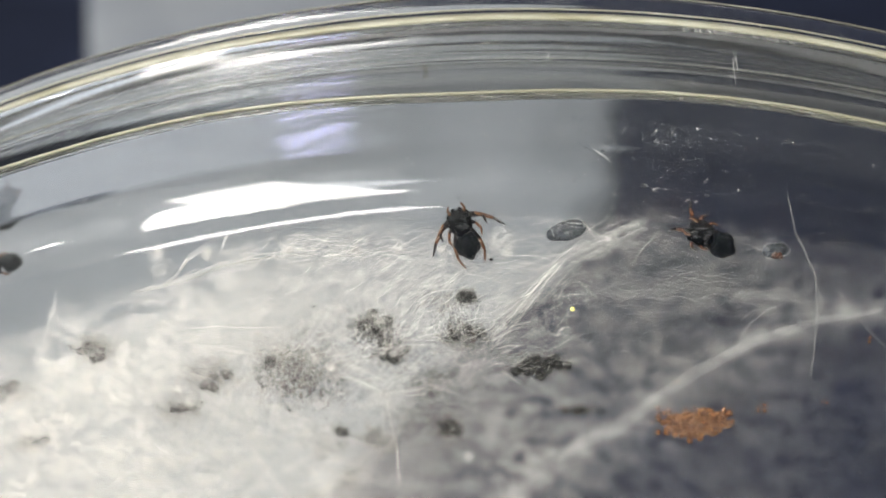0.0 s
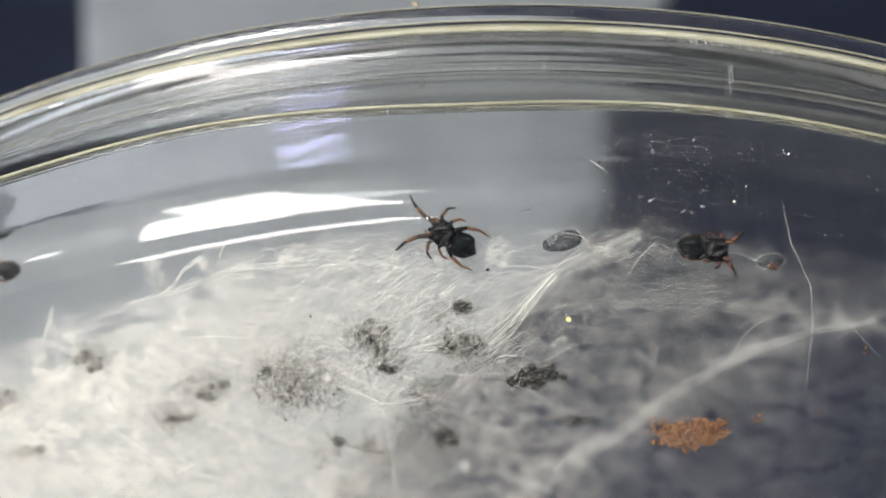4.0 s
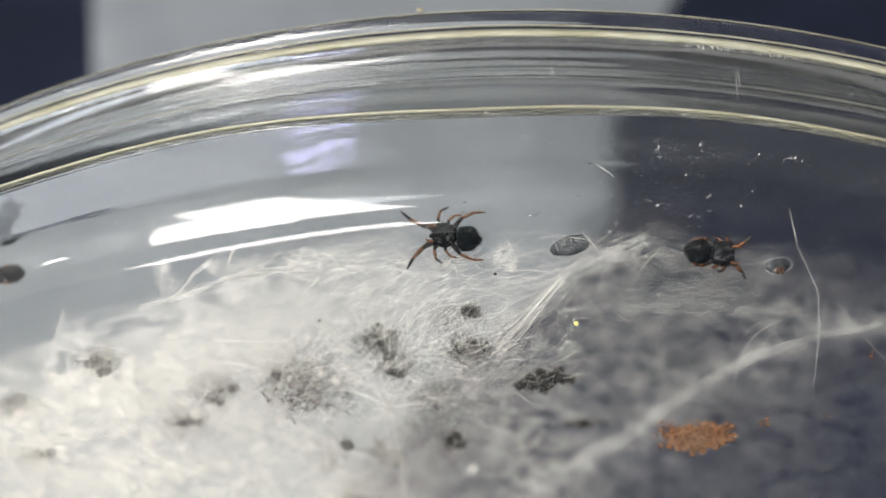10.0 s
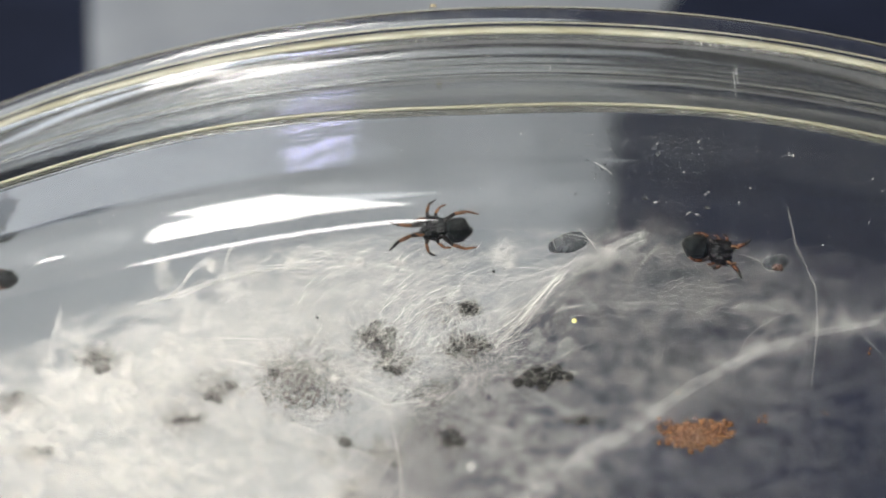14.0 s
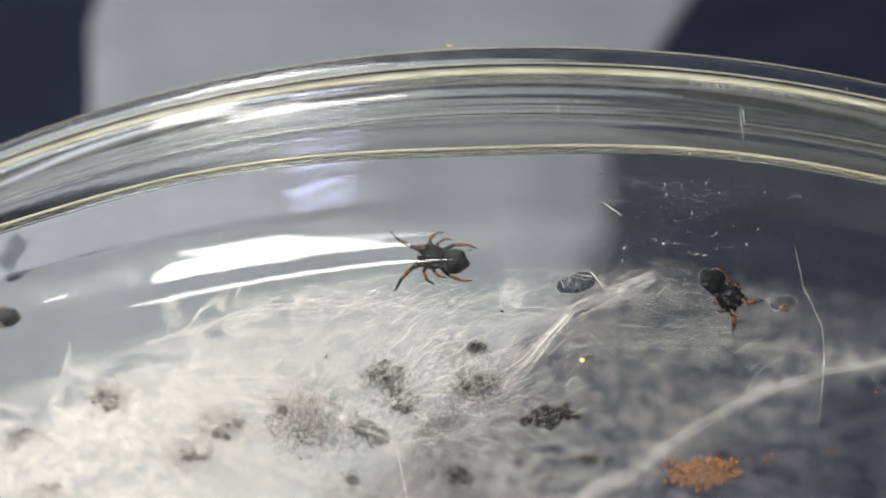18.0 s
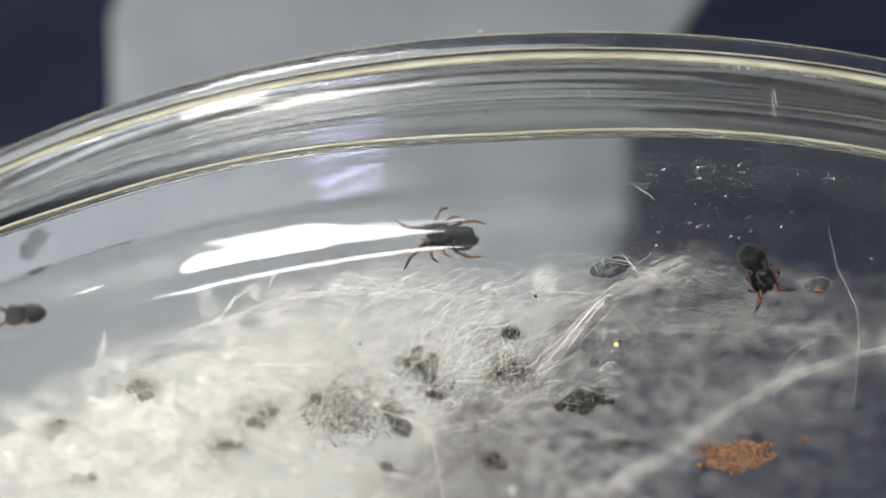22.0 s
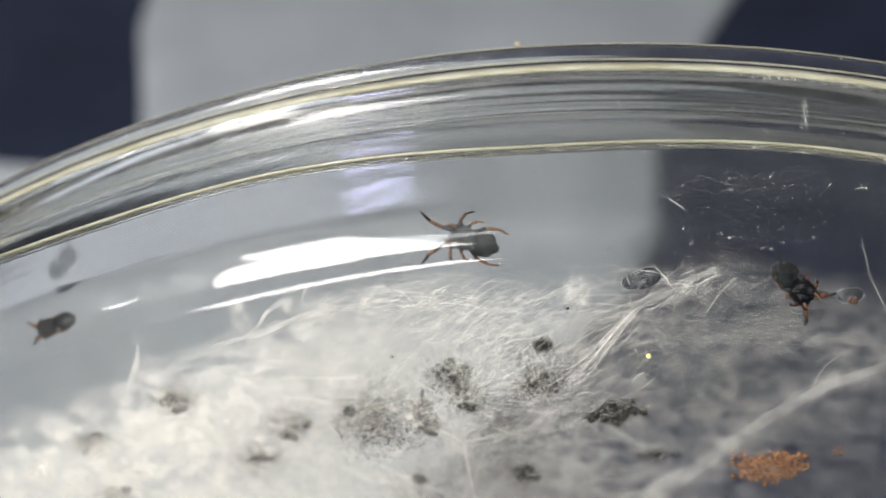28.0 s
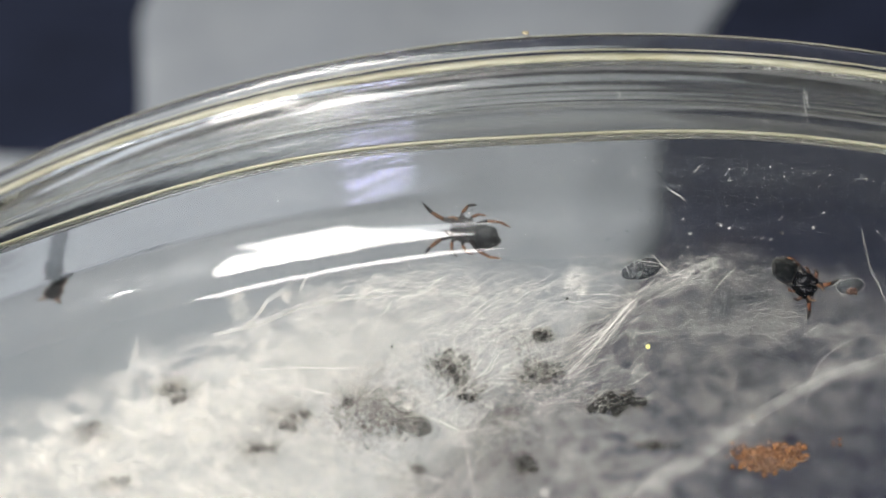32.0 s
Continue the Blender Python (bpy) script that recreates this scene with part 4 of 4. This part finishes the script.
SPIDER_IN_SILK = [
    (0, -7.97, 5.60, 74.44, 150), (9, -7.94, 5.60, 74.43, 150), (14.5, -7.81, 5.60, 74.25, 150),
    (16.5, -7.97, 3.60, 77.52, 150), (17, -7.69, 2.20, 79.47, 160), (17.5, -8.17, 2.20, 79.76, 150),
    (18, -8.58, 2.20, 79.77, 150), (19, -8.75, 2.20, 79.72, 140), (20, -8.89, 2.20, 79.71, 140),
    (21, -8.70, 2.20, 79.86, 120), (22, -8.83, 2.20, 79.72, 120), (23, -8.84, 2.20, 79.64, 120),
    (25, -8.87, 2.20, 79.76, 125), (27.5, -8.98, 2.20, 80.20, 120), (28.5, -8.96, 2.20, 80.25, 115),
    (30, -9.12, 2.20, 79.57, 140), (32, -9.33, 2.20, 79.60, 160),
]
MITE_ON_LID = [
    (0, -7.89, 8.50, 89.96, 0), (1, -7.89, 8.50, 89.96, 0), (3, -7.89, 8.50, 89.96, 0),
    (6, -7.98, 8.50, 89.94, 0), (9, -8.03, 8.50, 89.93, 0), (10, -8.01, 8.50, 89.93, 0),
    (11, -7.90, 8.50, 89.95, 0), (13, -7.62, 8.50, 90.00, 0), (14, -7.55, 8.50, 90.02, 0),
    (16.5, -7.32, 8.50, 90.05, 0), (17.5, -7.31, 8.50, 90.06, 0), (19, -7.29, 8.50, 90.06, 0),
    (21, -7.25, 8.50, 90.06, 0), (23, -7.25, 8.50, 90.07, 0), (25, -7.14, 8.50, 90.08, 0),
    (28, -7.05, 8.50, 90.10, 0), (30, -6.87, 8.50, 90.13, 0), (32, -6.80, 8.50, 90.14, 0),
]

rim_spider, rim_legs = spiderling("black spiderling with amber legs, walking on the dish's inner wall")
hole_spider, hole_legs = spiderling("black spiderling with reddish legs beside a silk pocket", 1.2, 1.05, 0.62, LEG_RED, 1.6)
edge_spider, edge_legs = spiderling("black spiderling standing at the edge of the silk", 1.1, 1.0, 0.46, LEG_TAN)
back_spider, back_legs = spiderling("dark spiderling at the back of the dish", 1.0, 1.0, 0.42, LEG_DARK)
silk_spider, silk_legs = spiderling("dark spiderling crawling under the silk sheet", 1.0, 1.0, 0.55, LEG_DARK)
for ob, rows in ((rim_spider, SPIDER_ON_RIM), (hole_spider, SPIDER_BY_HOLE), (edge_spider, SPIDER_AT_EDGE), (back_spider, SPIDER_BEHIND), (silk_spider, SPIDER_IN_SILK)):
    ob.matrix_basis = clinging(*rows[0][1:])


def clump(x, y, w, h, depth, bits, seed, bodies, label):
    """Shed skins matted in the silk: small bodies and bent leg pieces, crossed by threads."""
    rng = random.Random(seed)
    c = thing("shed_skins", label, "spider skins", None, "dark clumps in the silk")
    c.location = nest(x / 61.0, y / 61.0, depth)

    def spot(k=1.0):
        return (RIGHT * rng.gauss(0, 0.5) * w / 61.0 * k + UP * rng.gauss(0, 0.5) * h / 61.0 * k + TOWARD * rng.gauss(0, 0.12)) * MM

    def piece(p, ln, r):
        a, bend = rng.uniform(0, math.tau), rng.gauss(0, 0.9)
        u = RIGHT * math.cos(a) + UP * math.sin(a)
        v = RIGHT * math.cos(a + bend) + UP * math.sin(a + bend) + TOWARD * rng.gauss(0, 0.4)
        return [p - u * ln * 0.5 * MM, p, p + v * ln * 0.5 * MM], [r * 0.5 * MM, r * MM, r * 0.6 * MM]

    dark, red, web = bmesh.new(), bmesh.new(), bmesh.new()
    for k in range(bits * 4):
        pts, rad = piece(spot(), rng.uniform(0.05, 0.22), rng.uniform(0.004, 0.013))
        tube(red if rng.random() < 0.16 else dark, pts, rad, 4)
    for k in range(bits // 14):
        r = rng.uniform(0.02, 0.055)
        blob(dark, spot(0.9), (r * MM, r * 0.8 * MM, r * 0.7 * MM), seed + k, 0.6, 7)
    for k in range(bodies):
        r = rng.uniform(0.09, 0.17)
        blob(dark, spot(0.7), (r * 1.15 * MM, r * 0.8 * MM, r * MM), seed + k, 0.6, 14)
    for k in range(bits // 3):
        pts, rad = piece(spot(1.3) + TOWARD * 0.25 * MM, rng.uniform(0.3, 0.9), 0.0035)
        tube(web, pts, rad, 3)
    part("skins", dark, HUSK, c, "black-brown shed skins")
    part("legs", red, LEG_TAN, c, "reddish brown leg pieces")
    part("threads", web, SOFT, c, "white threads")


for i, (x, y, w, h, d, n, bodies) in enumerate((
        (672, 604, 44, 26, 1.55, 190, 9), (705, 645, 42, 30, 1.75, 130, 4), (836, 553, 18, 12, 1.45, 60, 6), (828, 618, 44, 24, 1.55, 220, 9), (545, 684, 92, 60, 1.6, 420, 0),
        (520, 662, 60, 40, 1.8, 120, 1), (181, 640, 44, 26, 1.9, 150, 6), (384, 690, 52, 30, 2.0, 150, 4), (330, 745, 50, 32, 2.0, 130, 4), (66, 808, 34, 14, 2.0, 70, 4),
        (28, 716, 44, 20, 2.2, 90, 4), (964, 672, 56, 24, 1.5, 130, 28), (592, 800, 50, 40, 2.0, 70, 1), (742, 770, 60, 50, 2.3, 60, 0), (806, 780, 30, 34, 2.0, 90, 4),
        (1032, 748, 44, 8, 1.9, 60, 2), (770, 700, 50, 34, 1.8, 90, 0), (628, 870, 30, 22, 2.2, 50, 0), (800, 560, 40, 30, 1.9, 60, 0))):
    clump(x, y, w, h, d, n, 100 + i, bodies, ("dark clump of shed spider skins matted in white silk" if d < 2.5 else "dark clump of shed spider skins behind the silk"))


# ---- dust, scratches and droplets on the plastic ----
def on_wall(az, d, r):
    a = math.radians(az)
    return Vector((r * MM * math.sin(a), d * MM, AXIS_Z + r * MM * math.cos(a)))


def dust(name, count, r, d0, d1, size, seed, label, mat=DUST, bend=False):
    rng = random.Random(seed)
    bm = bmesh.new()
    for k in range(count):
        az = rng.uniform(-32, 22)
        if bend and rng.random() < 0.55:
            al = math.radians(rng.uniform(16, 90))
            p = on_wall(az, 1.85 - 1.815 * math.cos(al), 42.3 + 1.815 * math.sin(al))
        else:
            p = on_wall(az, rng.uniform(d0, d1), r)
        s = size * min(2.0, rng.lognormvariate(0, 0.55)) * MM
        blob(bm, p, (s, s * rng.uniform(0.4, 1), s * rng.uniform(0.5, 1.6)), k, 0.5, 6)
    tagged(new(name, mesh_of(name, bm, mat)), label, "dust", kind="stuff")


dust("dust", 380, 44.15, 1.9, 3.0, 0.0115, 1, "pale dust specks on the dish's clear wall", DUST, True)
dust("crumbs", 60, 44.15, 1.9, 3.0, 0.012, 6, "tiny dark specks on the dish's clear wall", BROWN, True)
dust("dust", 300, 45.06, 3.1, 9.0, 0.011, 2, "pale dust specks on the lid's skirt")
dust("crumbs", 26, 45.06, 3.1, 7.4, 0.02, 3, "brown crumbs on the lid's skirt", BROWN)


def lid_radius(d):
    """The radius of the cover's skirt at a depth."""
    return 45.7 - 0.23 * (d - 1.8)


def scratches(name, count, az0, az1, d0, d1, r, seed, label):
    rng = random.Random(seed)
    bm = bmesh.new()
    for k in range(count):
        az, d = rng.uniform(az0, az1), rng.uniform(d0, d1)
        ln = rng.uniform(0.1, 0.5)
        lean = rng.gauss(0.15, 0.25)
        pts = [on_wall(az + lean * f * ln, d + f * ln, r) for f in (-0.5, -0.15, 0.2, 0.5)]
        tube(bm, pts, [0.003 * MM, 0.006 * MM, 0.006 * MM, 0.002 * MM], 4)
    tagged(new(name, mesh_of(name, bm, DUST)), label, "scratches", kind="stuff")


scratches("scratches", 60, 0.0, 5.0, 7.0, 7.5, 45.06, 31, "fine white scratches on the lid's corner")
scratches("scratches", 26, -26.0, 12.0, 3.6, 7.0, 45.05, 32, "scattered fine scratches on the lid's skirt")
scratches("scratches", 5, 1.7, 1.9, 5.2, 5.9, 45.05, 33, "upright white scratch on the lid's skirt")


scratches("lint", 9, -14.0, 8.0, 1.9, 2.9, 44.14, 34, "short pale lint fibres on the dish's wall")


def droplets(count, az0, az1, d0, d1, r, size, seed):
    rng = random.Random(seed)
    bm = bmesh.new()
    for k in range(count):
        az = rng.gauss((az0 + az1) / 2, (az1 - az0) / 3)
        if r < 44.5 and rng.random() < 0.5:
            al = math.radians(rng.uniform(22, 90))
            p = on_wall(az, 1.85 - 1.8 * math.cos(al), 42.3 + 1.8 * math.sin(al))
        else:
            p = on_wall(az, rng.uniform(d0, d1), r)
        s = size * rng.lognormvariate(0, 0.5) * MM
        blob(bm, p, (s, s * 0.9, s * 0.28), k, 0.2, 8)
    ob = tagged(new("droplets", mesh_of("droplets", bm, CLEAR)), "fine water droplets misting the dish's clear wall", "water droplets", kind="stuff")
    ob.visible_shadow = False


droplets(700, -4.6, 0.8, 1.8, 3.2, 44.14, 0.017, 21)
droplets(500, -9.0, 8.0, 1.8, 3.2, 44.14, 0.014, 23)
droplets(120, -9.0, 6.0, 3.2, 7.0, 45.04, 0.02, 22)


def lint(points, radius, label, lid_side=False):
    """One curved fibre that sticks to the plastic."""
    bm = bmesh.new()
    pts = []
    for az, d in points:
        r = lid_radius(d) if lid_side else 42.3 + 1.82 * math.sin(math.acos(max(0.0, min(1.0, (1.85 - d) / 1.82))))
        pts.append(on_wall(az, d, r + 0.01))
    fine = []
    for p, q in zip(pts, pts[1:]):
        fine += [p.lerp(q, k / 3) for k in range(3)]
    fine.append(pts[-1])
    tube(bm, fine, [radius * MM * (0.5 + 0.5 * math.sin(math.pi * (k + 0.5) / len(fine))) for k in range(len(fine))], 5)
    mesh_thing("lint", bm, DUST, label, "lint", "lint on the plastic")


lint([(-3.52, 1.49), (-3.36, 1.38), (-3.25, 1.3), (-3.05, 1.2), (-2.89, 1.05)], 0.009, "curled pale lint fibre on the dish's wall")
lint([(-5.2, 5.8), (-5.06, 5.6), (-5.04, 5.3), (-5.11, 5.07)], 0.012, "short curled lint fibre on the cover", True)
lint([(-7.76, 6.95), (-7.5, 6.75), (-7.2, 6.55)], 0.012, "short pale lint fibre on the cover", True)
lint([(1.95, 6.6), (1.8, 5.6), (1.6, 4.4), (1.42, 3.3)], 0.008, "long upright pale scratch on the cover", True)
lint([(2.05, 6.3), (1.92, 5.6), (1.85, 5.0)], 0.01, "thin upright pale scratch on the cover", True)
lint([(-0.2, 3.4), (-0.06, 3.2), (-0.14, 3.05), (-0.02, 2.85)], 0.012, "short curled lint fibre on the cover", True)


def flake(az, d, size, seed):
    """A small pale crumb that sticks to the dish's bend."""
    bm = bmesh.new()
    rng = random.Random(seed)
    r = 42.3 + 1.82 * math.sin(math.acos(max(0.0, min(1.0, (1.85 - d) / 1.82))))
    c = on_wall(az, d, r + 0.01)
    for k in range(4):
        s = size * rng.uniform(0.2, 0.45) * MM
        blob(bm, c + Vector((rng.gauss(0, 0.8), rng.gauss(0, 0.3), rng.gauss(0, 0.4))) * size * MM, (s * 1.4, s * 0.6, s * 0.8), seed + k, 0.7, 8)
    mesh_thing("flake", bm, DUST, "tiny white crumb on the dish's wall", "crumb", "crumbs on the plastic")


for k, (az, d, size) in enumerate(((-1.33, 0.48, 0.055), (-1.2, 0.52, 0.03), (0.1, 0.34, 0.05), (-0.11, 0.36, 0.045), (0.51, 0.79, 0.04), (0.39, 0.72, 0.045), (-2.72, 0.36, 0.04), (-6.03, 0.37, 0.035), (-5.83, 0.37, 0.03),
                                   (-4.2, 0.55, 0.025), (-3.4, 0.42, 0.03), (-0.7, 0.9, 0.022), (1.6, 0.6, 0.025), (2.6, 0.45, 0.03), (3.9, 0.7, 0.025), (-7.0, 0.4, 0.04))):
    flake(az, d, size * 0.75, 60 + k)


def mite():
    bm = bmesh.new()
    blob(bm, (0, 0, 0.05 * MM), (0.10 * MM, 0.07 * MM, 0.06 * MM), 2, 0.3, 12)
    m = thing("mite", "tiny pale mite walking on the lid's edge", "mite", pose(MITE_ON_LID[0][1] * MM, MITE_ON_LID[0][2] * MM, MITE_ON_LID[0][3] * MM))
    part("body", bm, MITE, m)
    for k in range(6):
        bm = bmesh.new()
        x = (-0.06, 0.0, 0.06)[k % 3]
        y = 1 if k < 3 else -1
        tube(bm, [Vector((x, 0.04 * y, 0.04)) * MM, Vector((x * 1.4, 0.11 * y, 0.05)) * MM, Vector((x * 1.7, 0.14 * y, 0.0)) * MM], [0.014 * MM, 0.011 * MM, 0.006 * MM], 5)
        part("leg", bm, MITE, m)
    return m


rim_mite = mite()


# ---- what moves ----
STANCE = (20, 20, 58, 58, 96, 96, 138, 138)
# how far each leg of the walking spiderling stands from straight ahead, pair by pair, in degrees
STEPS = [
    (0, 118, 108, 90, 80, 120, 112, 152, 150), (1.1, 116, 106, 90, 80, 120, 112, 152, 150),
    (1.5, 20, 6, 62, 60, 100, 92, 140, 140), (2, 24, 2, 60, 56, 100, 94, 140, 140), (3.5, 36, -2, 62, 50, 102, 94, 142, 138),
    (5.5, 34, -1, 62, 58, 104, 90, 136, 130), (8, 28, -15, 62, 58, 104, 92, 136, 128), (9, 38, -1, 60, 58, 100, 95, 138, 122),
    (10.5, 32, 1, 60, 56, 100, 92, 138, 122), (12, 12, -15, 65, 55, 110, 82, 143, 141), (14.5, 12, -17, 65, 55, 110, 80, 143, 141),
    (16.5, 10, -17, 60, 56, 98, 78, 143, 141), (17, 40, 1, 74, 74, 108, 100, 143, 141), (19, 40, -1, 74, 74, 110, 100, 143, 141),
    (20, 40, -13, 80, 70, 112, 100, 143, 141), (21, 44, -13, 66, 62, 104, 100, 143, 141), (22, 38, -13, 60, 64, 100, 100, 143, 141),
    (23, 44, 3, 60, 66, 100, 102, 143, 141), (25, 48, -3, 62, 66, 100, 102, 143, 141), (28, 38, -9, 60, 64, 98, 100, 143, 141), (32, 38, -7, 60, 66, 98, 102, 143, 141),
]


def step(legs, table):
    """Keys each leg's turn about its hip from a table of its angles."""
    for i, ob in enumerate(legs):
        base = ob.matrix_basis.copy()
        side = 1 if i % 2 else -1
        walk(ob, [(row[0], base @ Matrix.Rotation(math.radians(side * (row[1 + i] - STANCE[i])), 4, "Z")) for row in table])


def swing(legs, times, amount, seed):
    """Keys small steps of each leg about its hip."""
    rng = random.Random(seed)
    for ob in legs:
        base = ob.matrix_basis.copy()
        walk(ob, [(t, base @ Matrix.Rotation(math.radians(rng.gauss(0, amount)), 4, "Z")) for t in times])


def motions():
    for ob, rows in ((rim_spider, SPIDER_ON_RIM), (hole_spider, SPIDER_BY_HOLE), (edge_spider, SPIDER_AT_EDGE), (back_spider, SPIDER_BEHIND), (silk_spider, SPIDER_IN_SILK)):
        walk(ob, [(t, clinging(x, y, z, h)) for t, x, y, z, h in rows])
    walk(rim_mite, [(t, pose(x * MM, y * MM, z * MM)) for t, x, y, z, h in MITE_ON_LID])
    step(rim_legs, STEPS)
    swing(hole_legs, (0, 0.5, 1, 2, 14, 16.5, 18, 20, 22, 25, 28, 29, 32), 8, 2)
    swing(silk_legs, (0, 14.5, 17, 18, 20, 22, 25, 27.5, 28.5, 30, 32), 12, 3)
    swing(edge_legs, (0, 9, 17, 19, 25, 28, 30, 32), 8, 4)


motions()
